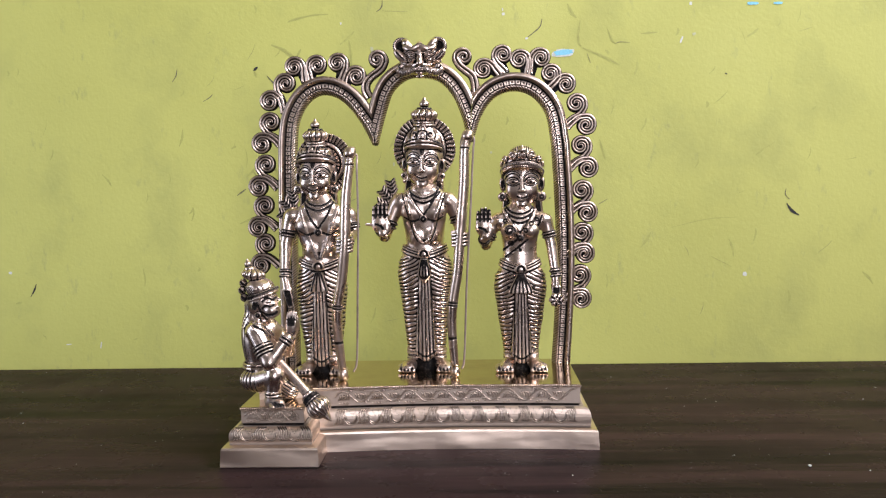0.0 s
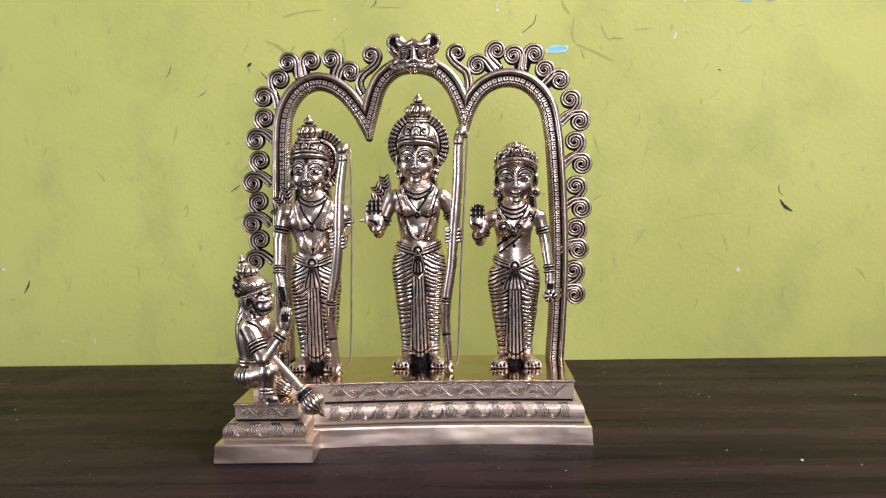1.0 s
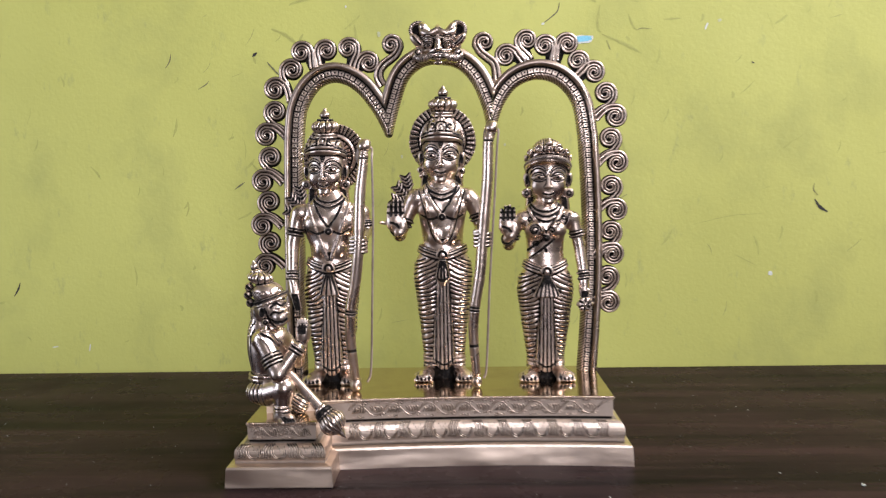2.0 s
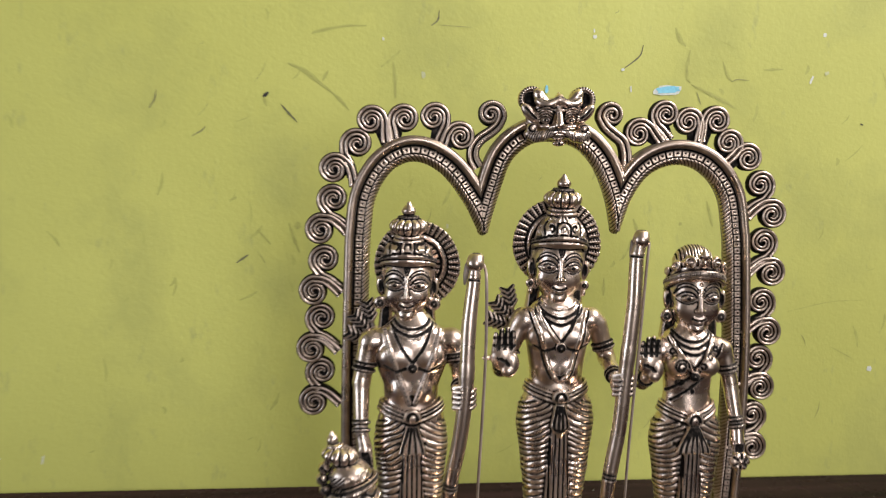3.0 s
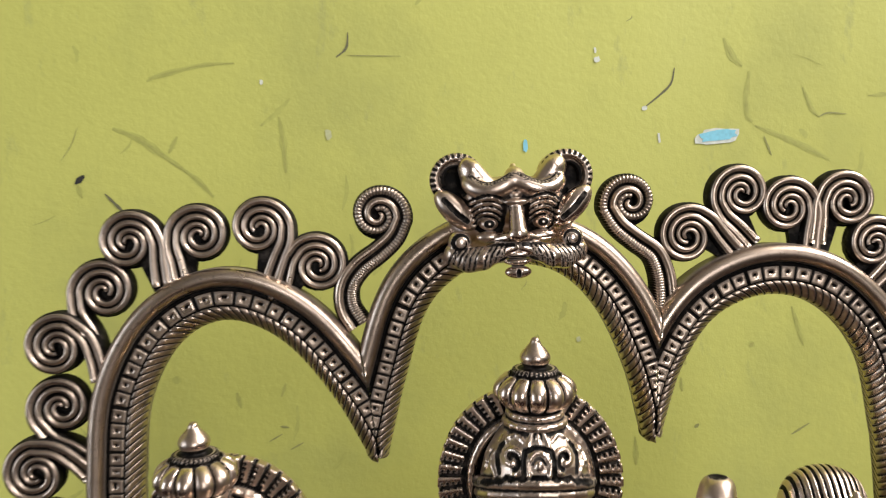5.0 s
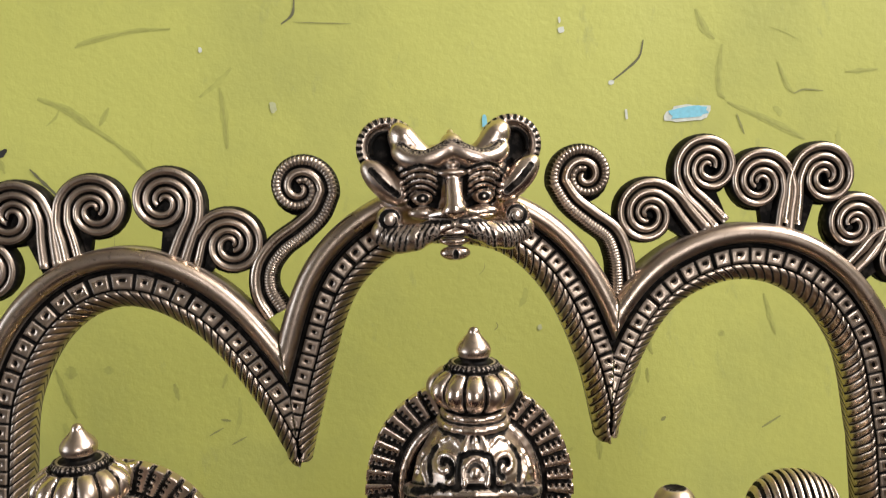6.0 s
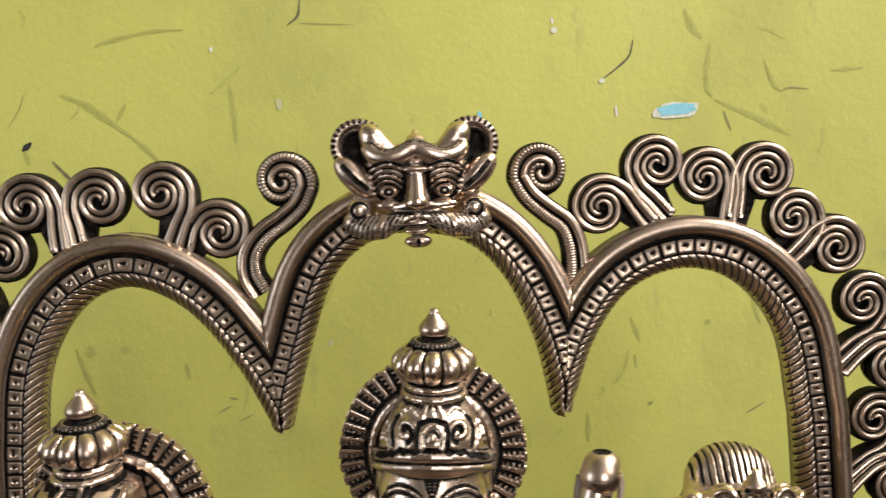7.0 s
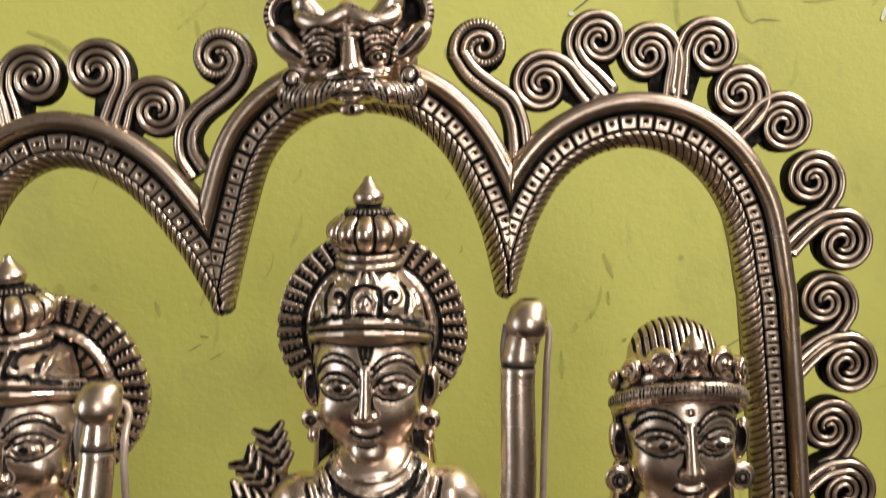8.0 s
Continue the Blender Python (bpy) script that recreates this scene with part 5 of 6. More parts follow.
def feathers(c, x, y, z, way):
    """Fletchings of arrows that stand out of a quiver behind the shoulder."""
    c.limb((x - way * 6, y + 3, z - 10), (x, y + 1, z - 2), 4.2, 4.0, 1.0)
    for dx, dz, tilt in ((-2.5, 8.5, -14), (-6.5, 3, -42), (-8, -4, -70)):
        o = Vector((x - way * dx, y, z + dz))
        t = Vector((-way * math.sin(radians(tilt)), 0, math.cos(radians(tilt))))
        n = Vector((t.z, 0, -t.x))
        c.limb(tuple(o - t * 7), tuple(o + t * 5), 1.4, 1.0, 0.3, ox=0.25)
        for e in (-1, 1):
            for q in (-3.4, -0.6, 2.2, 5.0):
                a = o + t * q
                b = a + n * (e * 3.6) + t * 3.0
                c.limb(tuple(a), tuple(b), 1.9, 1.1, 0.2, ox=0.12)
                c.groove([tuple(a + t * 1.4 - Vector((0, 1.7, 0))), tuple(b + t * 1.4 - Vector((0, 1.3, 0)))], 0.3)


def statue(style, cx, cy, chin, scale, turn, body, label):
    m = Matrix.Translation((cx * 0.001, cy * 0.001, chin * 0.001)) @ pose(0, 0, 0, turn[0], turn[1], turn[2]) @ Matrix.Scale(scale, 4)
    verts, quads, ox = HEADS[style].cast()
    low = np.clip(0.036 - verts[:, 2], 0, None)     # the face lengthens towards the chin
    verts[:, 2] -= 0.08 * low
    verts[:, 0] *= 1 + 0.04 * np.clip(low / 0.012, 0, 1)
    m = np.array(m)
    verts = verts @ m[:3, :3].T + m[:3, 3]
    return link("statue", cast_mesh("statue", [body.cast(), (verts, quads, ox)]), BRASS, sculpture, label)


# the tall one in the middle, palm raised, bow in the other fist
KX, KY = -2.3, 684
b = standing("king", KX, KY, (60, 99, 131, 140, 149, 171, 183, 191), (24.3, 15.0, 22.2, 19.2, 15.4),
             (("palm", (-24, 684, 179), (-34, 682, 155), (-35.5, 671, 160), (-35.2, 665, 165.5, 1.4)), ("fist", (20.5, 684, 179), (26.5, 683, 160), (26, 664, 154), (26.2, 651.5, 153))))
feathers(b, -25.5, 692, 183, -1)
b.limb((-38, 668, 164), (-46, 664, 165), 1.5, 1.2, 0.3)
statue("king", -2.6, KY + 3, 197, 1.0, (4, 2.2, -4), b, "standing crowned brass figure with a rayed halo and raised palm")

# the one at the kneeling figure's side, arm hanging
LX, LY = -84.6, 677
b = standing("prince", LX, LY, (58, 88, 122, 132, 141, 162, 173, 183), (27, 14.8, 20.4, 18.0, 14.2),
             (("hang", (-108, 677, 171), (-112, 675, 150), (-112, 668, 124), (-107.5, 664, 103)), ("fist", (-61, 677, 171), (-58.5, 675, 158), (-60, 652, 151), (-59.8, 639.5, 150.5))))
feathers(b, -105, 690, 176, -1)
statue("prince", -87.0, LY + 3, 188.8, 0.97, (4, 0.8, -5), b, "standing crowned brass figure with a rayed halo and one arm hanging")

QX, QY = 73.2, 681
b = standing("queen", QX, QY, (58, 89, 120, 128, 141, 156, 166, 174), (21.5, 13.4, 20.8, 17.8, 13.6),
             (("palm", (53.5, 681, 164), (46.5, 679, 147), (45, 668, 152), (45.0, 663, 161.5, 1.28)), ("flower", (94, 681, 165), (98, 680, 147), (101, 674, 121), (100.5, 670, 103.5))))
statue("queen", 75.6, QY + 2, 180, 1.02, (4, 0.5, -3), b, "standing brass female figure with a low tiara, holding a flower")

# the kneeling monkey-faced one on the small pedestal
c = Clay((-143, 576, 39), (-82, 632, 148), 0.36)
c.limb((-118.5, 611, 58), (-117.5, 610, 84), 10.5, 12.2, 2)
c.ball((-115.5, 608.5, 91), (12.6, 11.2, 11.5), 2)
c.ball((-118, 608, 56.5), (12, 12.5, 8.5), 1.5)
# cloak and hair down the back, combed in long strands
c.ball((-122.4, 611, 89), (9.6, 11.6, 23), 3)
c.ball((-121.5, 610, 111), (7.5, 8.5, 9), 3)
c.relief(lambda x, y, z: np.clip(np.abs(np.sin(y * 1.15 + 0.10 * z + 0.5 * np.sin(z * 0.25))) * 2.0 - 0.2, 0, 1) + 0 * x, (-136, 600, 72), (-124.5, 624, 112), 0.6, 1.0, 0.35)
# head, muzzle and brow, turned to the middle
c.limb((-116, 609, 98), (-114, 607, 107), 7.2, 7.2, 1.5)
c.ball((-114.6, 606.5, 113.4), (10.9, 10.4, 11.2), 1.5)
c.ball((-106.9, 601.4, 107.8), (6.0, 6.2, 5.4), 2.2)
c.ball((-103.2, 598.8, 110.4), (1.9, 1.9, 1.5), 0.7)
c.ball((-107.4, 598.4, 103.8), (3.6, 3.2, 2.2), 1.2)
c.groove(c.drape([(-112.6, 106.6), (-109.4, 104.9), (-105.6, 105.2), (-102.6, 106.9)], 14, 0.1), 0.42)
c.groove(c.drape([(-112.8, 109.4), (-110.6, 111.4), (-107.2, 110.8), (-104.8, 111.8)], 12, 0.1), 0.26, ox=0.8)
c.groove(c.drape([(-116.4, 113.4), (-114.6, 108.6), (-113.8, 104.6), (-111.0, 101.4)], 14, 0.1), 0.34, ox=0.9)
for ex, ez, w in ((-109.4, 114.0, 1.0), (-103.9, 114.4, 0.7)):
    eye_y = c.front(ex, ez)
    c.ball((ex, eye_y + 0.9, ez), (2.5 * w, 1.6, 1.35), 0.15)
    c.tube(c.drape([(ex - 3.2 * w, ez - 0.4), (ex, ez + 1.7), (ex + 3.0 * w, ez + 0.3)], 10, 0.1), 0.45, 0.1)
    c.tube(c.drape([(ex - 3.2 * w, ez - 0.4), (ex, ez - 1.7), (ex + 3.0 * w, ez + 0.3)], 10, 0.1), 0.4, 0.1)
    c.groove(c.drape([(ex - 3.0 * w, ez + 0.7), (ex, ez + 2.6), (ex + 2.8 * w, ez + 1.2)], 10, 0.1), 0.26)
c.tube(c.drape([(-115.0, 115.4), (-111.4, 118.2), (-107.2, 118.2), (-103.6, 117.0)], 14, 0.1), 0.7, 0.2)
c.ball((-118.6, 598.2, 110.8), (2.5, 1.9, 3.8), 0.3)
c.dent((-118.4, 596.5, 111.2), (1.2, 1.0, 2.4), 0.2)
c.ball((-116.4, 598.4, 104.6), (2.3, 1.9, 2.3), 0.2)
c.groove([(-116.4 + 1.2 * math.cos(a), 596.5, 104.6 + 1.2 * math.sin(a)) for a in np.linspace(0, 6.3, 12)], 0.28)
c.ball((-116.8, 598.8, 100.6), (1.7, 1.6, 1.9), 0.2)
# crown with a milled band, a curl on its side and leaves at the nape
c.ball((-116.6, 607.3, 123), (10.4, 10, 7.6), 0.8)
for dz, r in ((-2.4, 0.9), (-0.2, 1.25)):
    c.hoop((-114.8, 607, 119.6 + dz), 11.0, 10.7, r, 0.2, (0, -19, 0))
for a in np.linspace(0, 2 * math.pi, 64)[:-1]:
    p = Vector((-114.8, 607, 119.4)) + Euler((0, radians(-19), 0)).to_matrix() @ Vector((12.2 * math.cos(a), 11.9 * math.sin(a), 0))
    c.groove([tuple(p), (p.x - 0.3, p.y, p.z + 1.2)], 0.12, ox=0.7)
for x0, z0, r0 in ((-110.6, 124.4, 3.0), (-117.6, 123.4, 2.5)):
    c.tube(c.drape([(x0 + (r0 - 0.36 * q) * math.cos(q), z0 + (r0 - 0.36 * q) * math.sin(q)) for q in np.linspace(0, 6.0, 12)], 24, 0.1), 0.6, 0.1)
c.relief(lambda x, y, z: np.clip(np.abs(np.sin(1.5 * (x - z))) * np.abs(np.sin(1.5 * (x + z))) * 3 - 0.1, 0, 1) + 0 * y, (-128, 596, 116), (-119, 608, 124), 0.5, 0.9, 0.4)


def bun(x, y, z):
    a = np.arctan2(y - 607.5, x + 121.2)
    rib = 0.84 + 0.16 * np.abs(np.cos(a * 5)) ** 0.5
    return (np.sqrt(((x + 121.2) / rib / 8.8) ** 2 + ((y - 607.5) / rib / 8.0) ** 2 + ((z - 132.6 + 0.12 * (x + 121)) / 4.6) ** 2) - 1) * 4.4


c.join(bun, (-131, 598, 126), (-111, 617, 139), 0.4)
c.relief(lambda x, y, z: np.clip(np.abs(np.cos(np.arctan2(y - 607.5, x + 121.2) * 5)) * 3, 0, 1) + 0 * z, (-131, 598, 129), (-111, 617, 136.5), 0.4)
c.ball((-123.6, 607.5, 137.4), (4.2, 4.0, 1.6), 0.4)
c.ball((-124.8, 607.5, 140.2), (2.7, 2.7, 2.5), 0.3)
c.limb((-124.8, 607.5, 141), (-125.4, 607.5, 143.6), 2.0, 0.8, 0.5)
for bx, bz in ((-128.6, 127.0), (-129.6, 121.6), (-128.2, 116.4)):
    c.ball((bx, 607.0, bz), (2.9, 3.6, 3.0), 0.3)
    c.groove([(bx - 1.6, 603.6, bz + 1.4), (bx + 1.4, 603.6, bz - 1.4)], 0.3)
# near arm bent up, far arm, both palms together before the chin
c.limb((-118.5, 598.5, 93), (-107.2, 591.2, 72), 7.2, 5.8, 1.8)
c.limb((-107.2, 591.2, 72), (-95.8, 597.4, 87.6), 5.8, 4.0, 1.2)
bands(c, (-118.5, 598.5, 93), (-107.2, 591.2, 72), 6.6, (0.52, 0.62, 0.72))
bands(c, (-107.2, 591.2, 72), (-95.8, 597.4, 87.6), 4.5, (0.88, 1.0))
c.limb((-108, 617, 90), (-99, 613, 76), 5.4, 4.8, 1.5)
c.limb((-99, 613, 76), (-94.4, 604.5, 87), 4.6, 3.8, 1.0)
c.ball((-92.8, 599.6, 96.4), (4.4, 2.7, 8.6), 0.8, (0, 6, 0))
c.ball((-92.2, 603.8, 96.6), (4.2, 2.5, 8.4), 0.4, (0, 6, 0))
for j in range(4):
    c.limb((-95.8 + 1.9 * j, 598.8, 99), (-94.8 + 1.75 * j, 599.2, 106.6 - 0.7 * abs(j - 1.4)), 1.35, 1.05, 0.25)
    if j < 3:
        c.groove([(-94.9 + 1.9 * j, 596.9, 97.5), (-93.9 + 1.8 * j, 597.4, 106.6)], 0.3)
for dz in (101.4, 103.8):
    c.groove([(-96.6, 597.2, dz), (-88.4, 597.4, dz)], 0.18, ox=0.7)
# scarf over the chest
c.tube(c.drape([(-117, 99.5), (-111.5, 96.5), (-106.4, 90), (-103.6, 82)], 14, 0.2), 1.2, 0.2)
c.groove(c.drape([(-118.6, 98), (-112.6, 94.4), (-108.0, 88), (-105.6, 81)], 14, 0.0), 0.4)
c.tube(c.drape([(-120.5, 97.5), (-114.4, 91.5), (-110.4, 84)], 12, 0.2), 0.9, 0.2)
# belt and a pleated short skirt
c.ball((-120, 605.5, 57.2), (12.6, 12, 9), 1.0)
c.relief(lambda x, y, z: np.clip(np.abs(np.sin(np.arctan2(y - 609, x + 117) * 15 + 0.06 * z)) * 1.9 - 0.2, 0, 1) + 0 * z, (-138, 590, 47), (-111, 624, 63.5), 0.8, low=0.45)
for dz, r in ((66.0, 1.1), (68.4, 0.9)):
    c.hoop((-118.6, 609.6, dz), 11.9, 12.2, r, 0.2)
# near leg with the knee up, the other folded
c.limb((-118, 601, 57), (-104.4, 592.6, 62.4), 8.2, 7.2, 1.5)
c.limb((-104.4, 592.6, 62.4), (-106.2, 592.6, 46.6), 6.8, 4.9, 1.5)
for dz in (48.4, 50.6):
    c.hoop((-106, 592.6, dz), 5.4, 5.4, 0.75, 0.2)
c.limb((-108.0, 593.4, 44.0), (-100.6, 588.6, 42.8), 4.6, 3.6, 1.2)
for j in range(5):
    c.limb((-100.6 - 1.5 * j, 589.0 - 0.5 * j, 42.8), (-97.4 - 1.7 * j, 586.2 - 0.8 * j, 41.8), 1.5, 1.3, 0.25)
    if j < 4:
        c.groove([(-100.8 - 1.6 * j, 587.6 - 0.6 * j, 44.4), (-97.2 - 1.7 * j, 585.2 - 0.8 * j, 42.6)], 0.3)
c.limb((-116, 618, 54), (-98, 614, 46), 7, 5.5, 1.5)
c.limb((-98, 614, 45), (-116, 622, 44), 5, 4.2, 1.2)
c.relief(lambda x, y, z: np.clip(np.abs(np.sin(1.3 * (z + 0.6 * x))) * 2 - 0.2, 0, 1) + 0 * y, (-106, 606, 40), (-92, 620, 53), 0.6, 0.9, 0.4)
link("statue", cast_mesh("statue", [c.cast()]), BRASS, sculpture, "small kneeling monkey-faced brass figure with palms together")

# its mace, leaning over the plinth's edge
c = Clay((-108, 576, 30), (-58, 604, 78), 0.42)
c.limb((-101.5, 597, 71), (-80, 589.5, 49), 2.7, 3.5, 0.4)
MC, MD = Vector((-72.6, 586.5, 41.0)), Vector((22, -7.5, -22)).normalized()


def mace(x, y, z):
    p = (x - MC.x, y - MC.y, z - MC.z)
    t = p[0] * MD.x + p[1] * MD.y + p[2] * MD.z
    u, v = Vector((0, 1, 0)).cross(MD).normalized(), None
    v = MD.cross(u)
    pu, pv = (p[0] * w.x + p[1] * w.y + p[2] * w.z for w in (u, v))
    rib = 0.93 + 0.07 * np.abs(np.cos(np.arctan2(pv, pu) * 8)) ** 0.6
    return (np.sqrt((pu / rib / 8.8) ** 2 + (pv / rib / 8.8) ** 2 + (t / 7.8) ** 2) - 1) * 7.5


def mace_ribs(x, y, z):
    p = (x - MC.x, y - MC.y, z - MC.z)
    u = Vector((0, 1, 0)).cross(MD).normalized()
    v = MD.cross(u)
    pu, pv = (p[0] * w.x + p[1] * w.y + p[2] * w.z for w in (u, v))
    return np.clip(np.abs(np.cos(np.arctan2(pv, pu) * 8)) * 2.6, 0, 1)


c.join(mace, (-83, 576, 30), (-61, 598, 52), 0.4)
c.relief(mace_ribs, (-83, 576, 31), (-62, 598, 51), 0.35, 0.9)
turn = tuple(math.degrees(q) for q in MD.to_track_quat("Z", "Y").to_euler())
for t, r in ((-11.5, 4.2), (-9.2, 5.0), (-7.0, 5.6)):
    c.hoop(tuple(MC + MD * t), r, r, 1.1, 0.2, turn)
    c.hoop(tuple(MC + MD * (t + 1.15)), r + 0.6, r + 0.6, 0.3, 0.1, turn, ox=1.0)
c.limb(tuple(MC + MD * 6.5), tuple(MC + MD * 12.5), 3.6, 0.8, 0.6)
link("mace", cast_mesh("mace", [c.cast()]), BRASS, sculpture, "ribbed round-headed mace")

# ---- bows ----


def bow(keys, string, foot, name_label, slim, knob):
    """A bow shaft with rings, a rounded head with a dark tongue under it and a thin string."""
    pts = glide(keys, 140)
    marks = (0.112, 0.128, 0.37, 0.385, 0.72, 0.735, 0.9)
    radii, rings = [], []
    for i in range(140):
        t = i / 139
        near = min(abs(t - q) for q in marks)
        r = slim + (0.0039 - slim) * min(1, t / 0.3) - 0.0008 * max(0, t - 0.75) * 4
        if t < 0.11:
            r *= float(np.interp(t, (0, 0.05, 0.085, 0.11), (0.8, 0.84, 0.95, 1.0)))
        radii.append(r * (0.9 if near < 0.003 else 1.05 if near < 0.010 else 1))
        rings.append(1.0 if near < 0.003 else 0.0)
    verts, faces = sweep_arrays(pts, radii, 18)
    me = raw("bow", verts, faces)
    me.attributes.new("oxide_shade", "FLOAT", "POINT").data.foreach_set("value", np.repeat(np.array(rings, np.float32), 18))
    ob = link("bow", me, BRASS, sculpture, name_label)
    top = Vector(keys[0])
    tx, ty, tz = (v * 1000 for v in top)
    w = knob
    k = Clay((tx - 9, ty - 9, tz - 14), (tx + 9, ty + 9, tz + 7), 0.35)
    k.limb((tx - 0.2, ty, tz - 7), (tx, ty + 0.4, tz - 1.5), 2.7 * w, 3.3 * w, 1.0)
    k.ball((tx, ty - 0.4, tz - 1.6), (4.5 * w, 4.3 * w, 4.3 * w), 0.8)
    k.ball((tx + 0.6, ty + 0.6, tz + 1.0), (3.9 * w, 3.8 * w, 2.9 * w), 1.0)
    k.dent((tx + 0.8, ty + 0.6, tz + 4.6 * w), (2.2, 2.2, 1.4), 0.3, ox=0.7)
    k.groove([(tx + 4.0 * w * math.cos(a), ty + 4.0 * w * math.sin(a), tz - 5.4) for a in np.linspace(0, 6.3, 20)], 0.3, ox=0.6)
    link("bow_head", cast_mesh("bow_head", [k.cast()]), BRASS, ob, "rounded brass bow head")
    v, f = sweep_arrays(glide([top + Vector((-0.0036, 0.0018, -0.002)) * w, top + Vector((-0.0044, 0.001, -0.006)) * w, top + Vector((-0.0050, 0.0006, -0.0125)) * w], 12), [0.0013] * 8 + [0.0012, 0.001, 0.0008, 0.0005], 8)
    me = raw("tongue", v, f)
    me.attributes.new("oxide_shade", "FLOAT", "POINT").data.foreach_set("value", np.full(len(v), 0.28, np.float32))
    link("tongue", me, BRASS, ob, "darkened brass tongue")
    v, f = sweep_arrays(glide([top + Vector((0.0026, 0.002, -0.001)) * w, top + Vector((0.0050, 0.002, -0.0035)) * w, *[Vector(p) for p in string]], 70), 0.0008, 8)
    me = raw("bowstring", v, f)
    me.attributes.new("oxide_shade", "FLOAT", "POINT").data.foreach_set("value", np.full(len(v), 0.26, np.float32))
    link("bowstring", me, BRASS, ob, "thin darkened brass string")
    bm = bmesh.new()
    bmesh.ops.create_uvsphere(bm, u_segments=14, v_segments=10, radius=1)
    for w in bm.verts:
        w.co = Vector(foot) + Vector((w.co.x * 0.0042, w.co.y * 0.004, w.co.z * 0.0048))
    for q in bm.faces:
        q.smooth = True
    part("bow_foot", bm, BRASS, ob)
    return ob


bow([(0.0335, 0.650, 0.2320), (0.0312, 0.649, 0.2200), (0.0302, 0.648, 0.1940), (0.0268, 0.648, 0.1570), (0.0245, 0.648, 0.1300), (0.0205, 0.648, 0.1060), (0.0193, 0.649, 0.0860), (0.0212, 0.650, 0.0560)],
    [(0.0375, 0.651, 0.2180), (0.0352, 0.651, 0.1800), (0.0312, 0.651, 0.1200), (0.0285, 0.651, 0.0640), (0.0265, 0.651, 0.0535)], (0.0213, 0.650, 0.0515), "long brass bow held upright in a fist", 0.0034, 1.0)
bow([(-0.0545, 0.642, 0.2206), (-0.0552, 0.641, 0.2090), (-0.0578, 0.638, 0.1860), (-0.0592, 0.636, 0.1520), (-0.0622, 0.637, 0.1260), (-0.0660, 0.638, 0.1060), (-0.0668, 0.640, 0.0850), (-0.0645, 0.643, 0.0560)],
    [(-0.0490, 0.638, 0.2080), (-0.0490, 0.638, 0.1700), (-0.0510, 0.640, 0.1150), (-0.0532, 0.643, 0.0640), (-0.0560, 0.643, 0.0535)], (-0.0643, 0.643, 0.0515), "long brass bow held upright in a fist", 0.0030, 1.02)

# ---- marks on the wall ----


def scratch(keys, width, mat, name="scuff"):
    """A thin stroke on the wall through keys of x, z, tapering at its ends."""
    pts = glide([(x, 0, z) for x, z in keys], 12)
    verts, faces = [], []
    proud = {"rubbed_paint": 0.0001, "soft_scuff": 0.00018}.get(mat.name, 0.00026)
    for i, p in enumerate(pts):
        t = (pts[min(i + 1, 11)] - pts[max(i - 1, 0)]).normalized()
        n = Vector((-t.z, 0, t.x))
        w = width * (0.25 + 0.75 * math.sin(math.pi * (i + 0.6) / 12.2)) * random.uniform(0.7, 1.25)
        for e in (-0.5, 0.5):
            verts.append((p.x + n.x * w * e, N - proud, p.z + n.z * w * e))
    for i in range(11):
        faces.append((2 * i, 2 * i + 1, 2 * i + 3, 2 * i + 2))
    return link(name, raw(name, verts, faces, False), mat, wall_north)


def chip(x, z, w, h, mat, lean=0.0, name="paint_chip"):
    """A ragged flake of another coat of paint."""
    verts = []
    for i in range(16):
        a = 2 * math.pi * i / 16
        r = random.uniform(0.78, 1.1)
        u, v = math.copysign(abs(math.cos(a)) ** 0.6, math.cos(a)) * w / 2 * r, math.copysign(abs(math.sin(a)) ** 0.7, math.sin(a)) * h / 2 * r
        verts.append((x + u * math.cos(lean) - v * math.sin(lean), N - (0.0005 if mat is BLUE else 0.00034), z + u * math.sin(lean) + v * math.cos(lean)))
    return link(name, raw(name, verts, [tuple(range(16))], False), mat, wall_north)


# dark scratches and scuffs
for keys, width, mat in (
        (((0.1094, 0.3630), (0.1074, 0.3552), (0.1012, 0.3494), (0.0938, 0.3440)), 0.0012, SCUFF),
        (((-0.0540, 0.3861), (-0.0552, 0.3785), (-0.0605, 0.3740)), 0.0011, SCUFF),
        (((-0.1904, 0.3172), (-0.1858, 0.3210)), 0.0026, BLACK),
        (((-0.1764, 0.3117), (-0.1707, 0.3053), (-0.1640, 0.2982)), 0.0015, SCUFF),
        (((0.1548, 0.3268), (0.1585, 0.3169)), 0.0010, FAINT),
        (((0.1838, 0.3357), (0.1888, 0.3374), (0.1984, 0.3365)), 0.0009, FAINT),
        (((-0.2125, 0.1877), (-0.2024, 0.1947)), 0.0014, SCUFF),
        (((-0.2707, 0.3213), (-0.2722, 0.3139), (-0.2766, 0.3074)), 0.0010, SCUFF),
        (((-0.2343, 0.2940), (-0.2376, 0.2906), (-0.2451, 0.2864)), 0.0010, SCUFF),
        (((0.3579, 0.1696), (0.3628, 0.1624), (0.3705, 0.1573)), 0.0030, BLACK),
        (((0.3571, 0.1851), (0.3564, 0.1792), (0.3607, 0.1736)), 0.0010, SCUFF)):
    scratch(keys, width, mat)
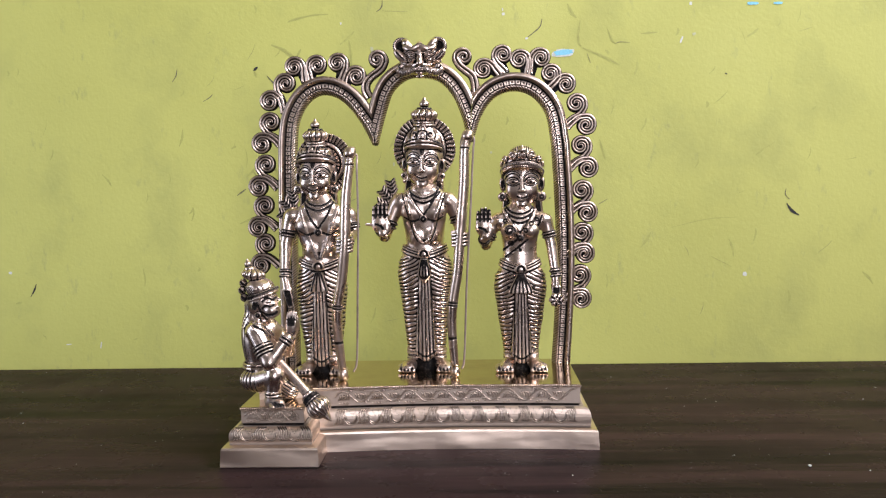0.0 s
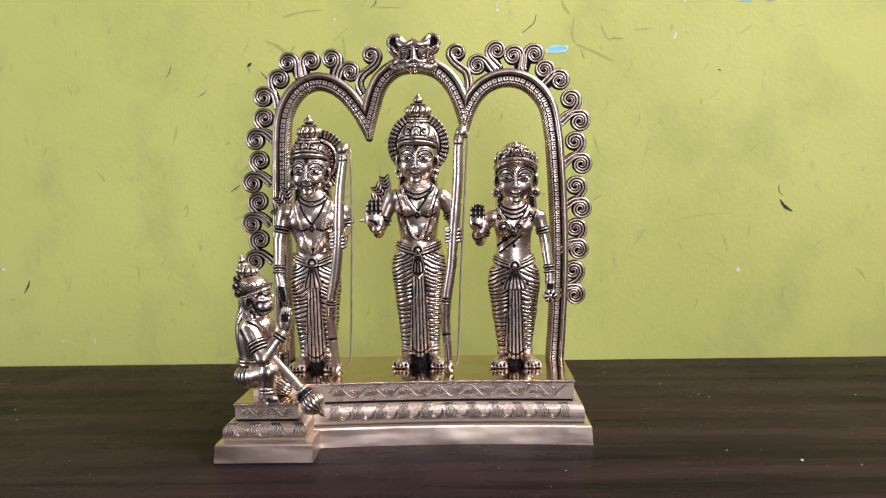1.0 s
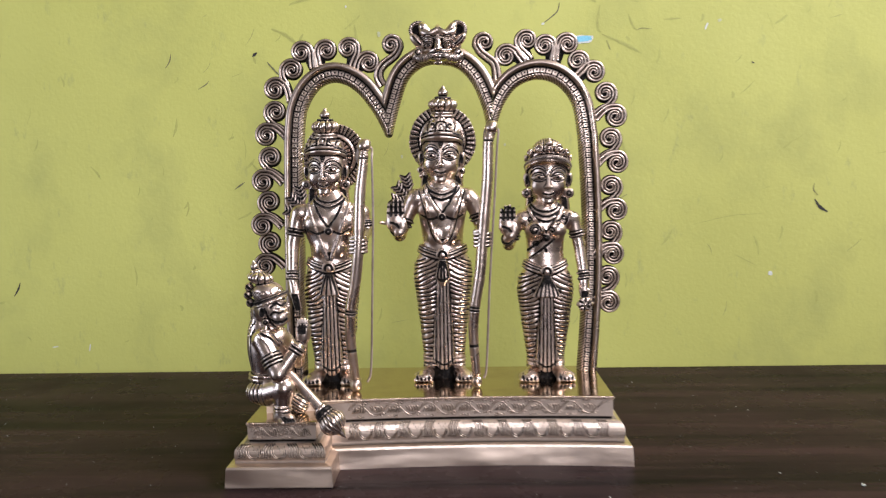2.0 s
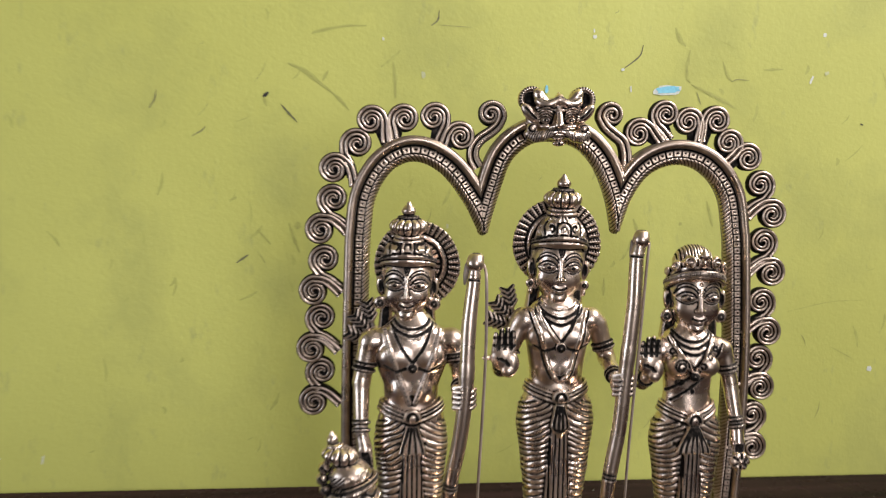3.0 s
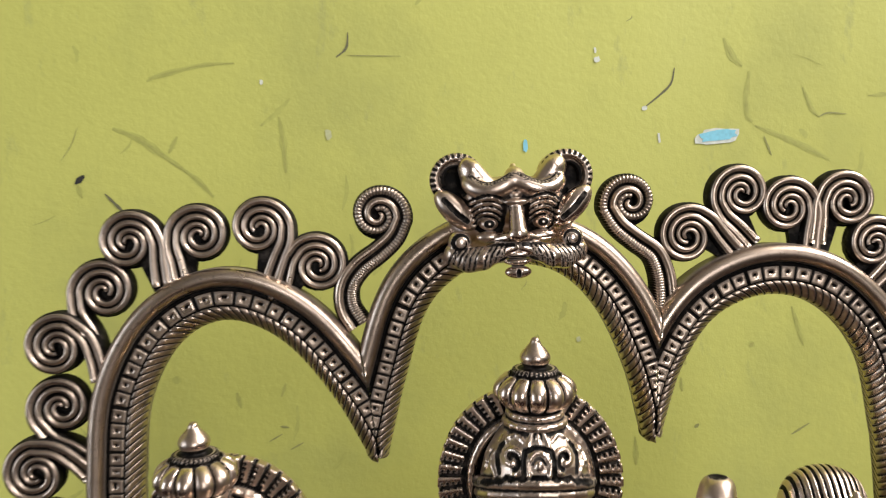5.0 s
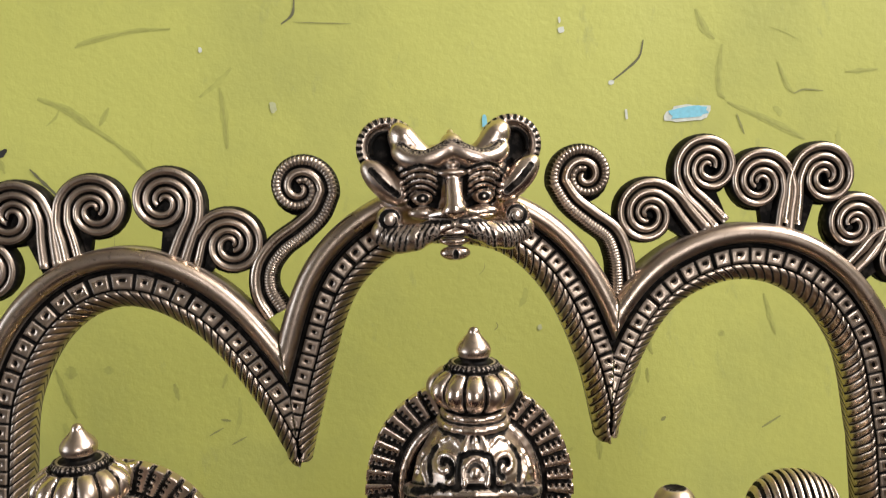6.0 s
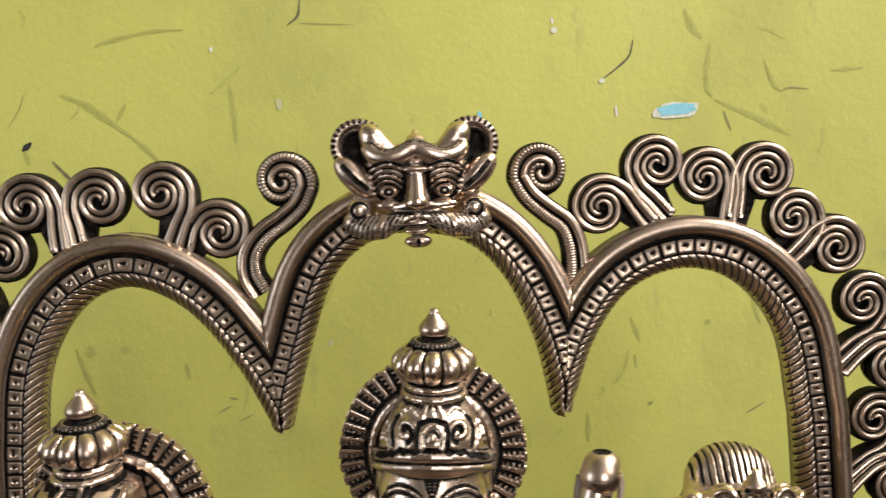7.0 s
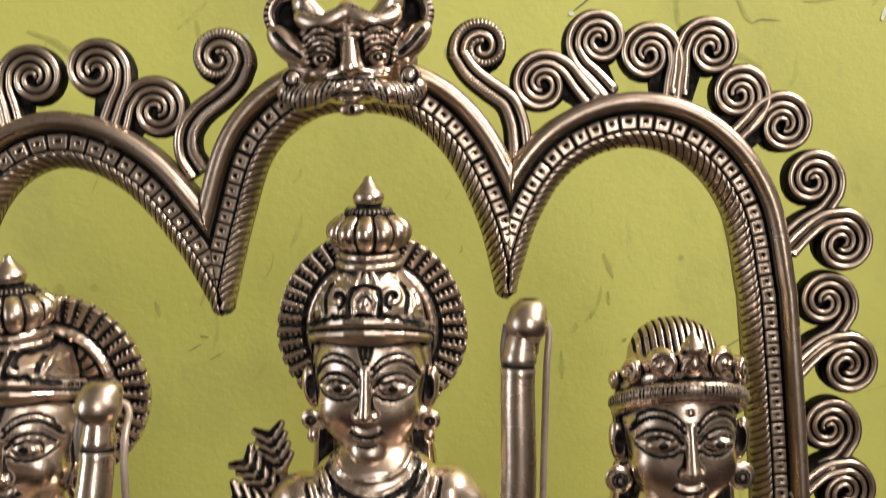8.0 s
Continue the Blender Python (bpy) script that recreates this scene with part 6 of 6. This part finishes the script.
for keys, width, mat in (
        (((-0.4329, 0.0974), (-0.4351, 0.0911), (-0.4396, 0.0837)), 0.0020, BLACK),
        (((-0.0974, 0.1916), (-0.0929, 0.1907)), 0.0012, FAINT),
        (((-0.1033, 0.1841), (-0.0965, 0.1876)), 0.0009, FAINT),
        (((-0.0930, 0.1793), (-0.0861, 0.1827)), 0.0010, FAINT),
        (((0.1653, 0.1720), (0.1751, 0.1774)), 0.0013, FAINT),
        (((0.1143, 0.1786), (0.1167, 0.1803)), 0.0020, FAINT),
        (((-0.0549, 0.3749), (-0.0424, 0.3742), (-0.0284, 0.3736)), 0.0005, FAINT),
        (((0.2394, 0.1466), (0.2766, 0.1548), (0.3069, 0.1564)), 0.0005, SOFT),
        (((0.2796, 0.1170), (0.3026, 0.1051)), 0.0007, SOFT)):
    scratch(keys, width, mat)
# broad soft rubs, each a pale streak with a thinner, darker heart
for keys, width in (
        (((-0.1709, 0.3433), (-0.1590, 0.3382), (-0.1486, 0.3303), (-0.1381, 0.3223)), 0.0022),
        (((-0.1381, 0.3223), (-0.1310, 0.3160), (-0.1238, 0.3079)), 0.0016),
        (((-0.1531, 0.3655), (-0.1482, 0.3678), (-0.1269, 0.3724), (-0.1104, 0.3730)), 0.0013),
        (((-0.1399, 0.3383), (-0.1445, 0.3302)), 0.0014),
        (((-0.0898, 0.3460), (-0.0884, 0.3334), (-0.0878, 0.3180)), 0.0018),
        (((-0.1896, 0.3170), (-0.1874, 0.3100)), 0.0014),
        (((0.1353, 0.3771), (0.1395, 0.3675), (0.1445, 0.3626)), 0.0020),
        (((0.1482, 0.3601), (0.1462, 0.3469), (0.1467, 0.3373), (0.1492, 0.3342)), 0.0020),
        (((0.1504, 0.3324), (0.1730, 0.3220), (0.1888, 0.3136)), 0.0020),
        (((0.1756, 0.3510), (0.1800, 0.3400), (0.1838, 0.3357)), 0.0014),
        (((0.2098, 0.3453), (0.2263, 0.3461)), 0.0012)):
    scratch(keys, width * 1.8, HAZE), scratch(keys, width * 0.7, SOFT)
for keys, width in (
        (((-0.1712, 0.2192), (-0.1666, 0.2054), (-0.1629, 0.1961)), 0.0016),
        (((-0.1641, 0.2205), (-0.1646, 0.2145)), 0.0030),
        (((-0.1472, 0.2197), (-0.1474, 0.2158)), 0.0026),
        (((-0.1180, 0.2098), (-0.1163, 0.2018)), 0.0015),
        (((-0.0935, 0.2132), (-0.0960, 0.2065)), 0.0013),
        (((0.1059, 0.2241), (0.1108, 0.2115)), 0.0016),
        (((0.1078, 0.2051), (0.1084, 0.1977)), 0.0013),
        (((0.1672, 0.2388), (0.1730, 0.2181)), 0.0016),
        (((0.1444, 0.2190), (0.1466, 0.2212)), 0.0022),
        (((0.0831, 0.1756), (0.0831, 0.1608)), 0.0016),
        (((-0.1946, 0.2131), (-0.1855, 0.2025)), 0.0012)):
    scratch(keys, width * 1.8, HAZE), scratch(keys, width * 0.7, SOFT)
# the many faint rubs in between
for k in range(130):
    x, z = random.uniform(-0.5, 0.5), random.uniform(0.02, 0.44)
    a, l = random.gauss(1.1, 0.6), random.uniform(0.004, 0.02)
    keys = ((x, z), (x + l * 0.5 * math.cos(a) + 0.0012, z + l * 0.5 * math.sin(a)), (x + l * math.cos(a), z + l * math.sin(a)))
    scratch(keys, random.uniform(0.0003, 0.0006) if k % 3 == 0 else random.uniform(0.0010, 0.0030), (FAINT if k % 6 == 0 else SOFT) if k % 3 == 0 else HAZE)
# chips down to older coats of paint
for x, z, w, h, mat, lean in (
        (0.1304, 0.3277, 0.0226, 0.0082, CHALK, 0.08), (0.1310, 0.3283, 0.0204, 0.0060, BLUE, 0.08), (0.0320, 0.3267, 0.0024, 0.0062, BLUE, 0.0), (0.1004, 0.3281, 0.0014, 0.0056, CHALK, 0.05),
        (0.0699, 0.3685, 0.0034, 0.0028, CHALK, 0.3), (0.0692, 0.3733, 0.0012, 0.0032, CHALK, 0.1), (-0.0976, 0.3633, 0.0017, 0.0026, CHALK, 0.0), (-0.0660, 0.3362, 0.0034, 0.0052, FADED, 0.1),
        (0.0934, 0.3434, 0.0028, 0.0023, CHALK, 0.2), (0.3158, 0.0975, 0.0042, 0.0046, CHALK, 0.0)):
    chip(x, z, w, h, mat, lean)
for x, z, w, h, mat, lean in (
        (0.2506, 0.3381, 0.0020, 0.0072, CHALK, -0.4), (0.2633, 0.3435, 0.0040, 0.0030, FADED, 0.2), (0.2598, 0.3740, 0.0030, 0.0034, CHALK, 0.0), (-0.4003, 0.0317, 0.0062, 0.0012, CHALK, 0.1), (-0.3653, 0.0307, 0.0014, 0.0080, CHALK, -0.2),
        (-0.4604, 0.1098, 0.0040, 0.0030, CHALK, 0.0), (0.3220, 0.3725, 0.0120, 0.0030, BLUE, 0.0), (0.3472, 0.3721, 0.0100, 0.0026, BLUE, 0.0), (0.0554, 0.2277, 0.0022, 0.0030, FADED, 0.0), (-0.0459, 0.2175, 0.0020, 0.0040, FADED, 0.1), (0.2956, 0.3028, 0.0030, 0.0012, BLACK, -0.5)):
    chip(x, z, w, h, mat, lean)

# ---- on the table ----
bm = bmesh.new()
bmesh.ops.create_icosphere(bm, subdivisions=2, radius=0.0011)
for v in bm.verts:
    v.co *= random.uniform(0.75, 1.15)
    v.co.z = max(v.co.z * 0.75 + 0.001, 0)
crumb = tagged(part("crumb", bm, CHALK), "tiny white plaster crumb lying on the dark table", "crumb")
crumb.location = (0.2613, 0.5766, 0)
verts, faces = [], []
for k in range(150):
    x, y, r = random.uniform(-0.5, 0.5), random.uniform(0.53, 0.88), random.choice((0.00018, 0.00022, 0.0003, 0.0005))
    n, z = len(verts), -0.0012 + (y - 0.5) * math.tan(radians(1.0))
    verts += [(x + r * random.uniform(0.7, 1.6) * math.cos(a), y + r * math.sin(a), z + 0.00006) for a in (0.3, 1.6, 2.8, 4.1, 5.4)] + [(x, y, z + r * 0.9)]
    faces += [(n + i, n + (i + 1) % 5, n + 5) for i in range(5)]
tagged(link("dust", raw("dust", verts, faces, False), CHALK), "pale specks of dust scattered over the dark table", "dust", kind="stuff")
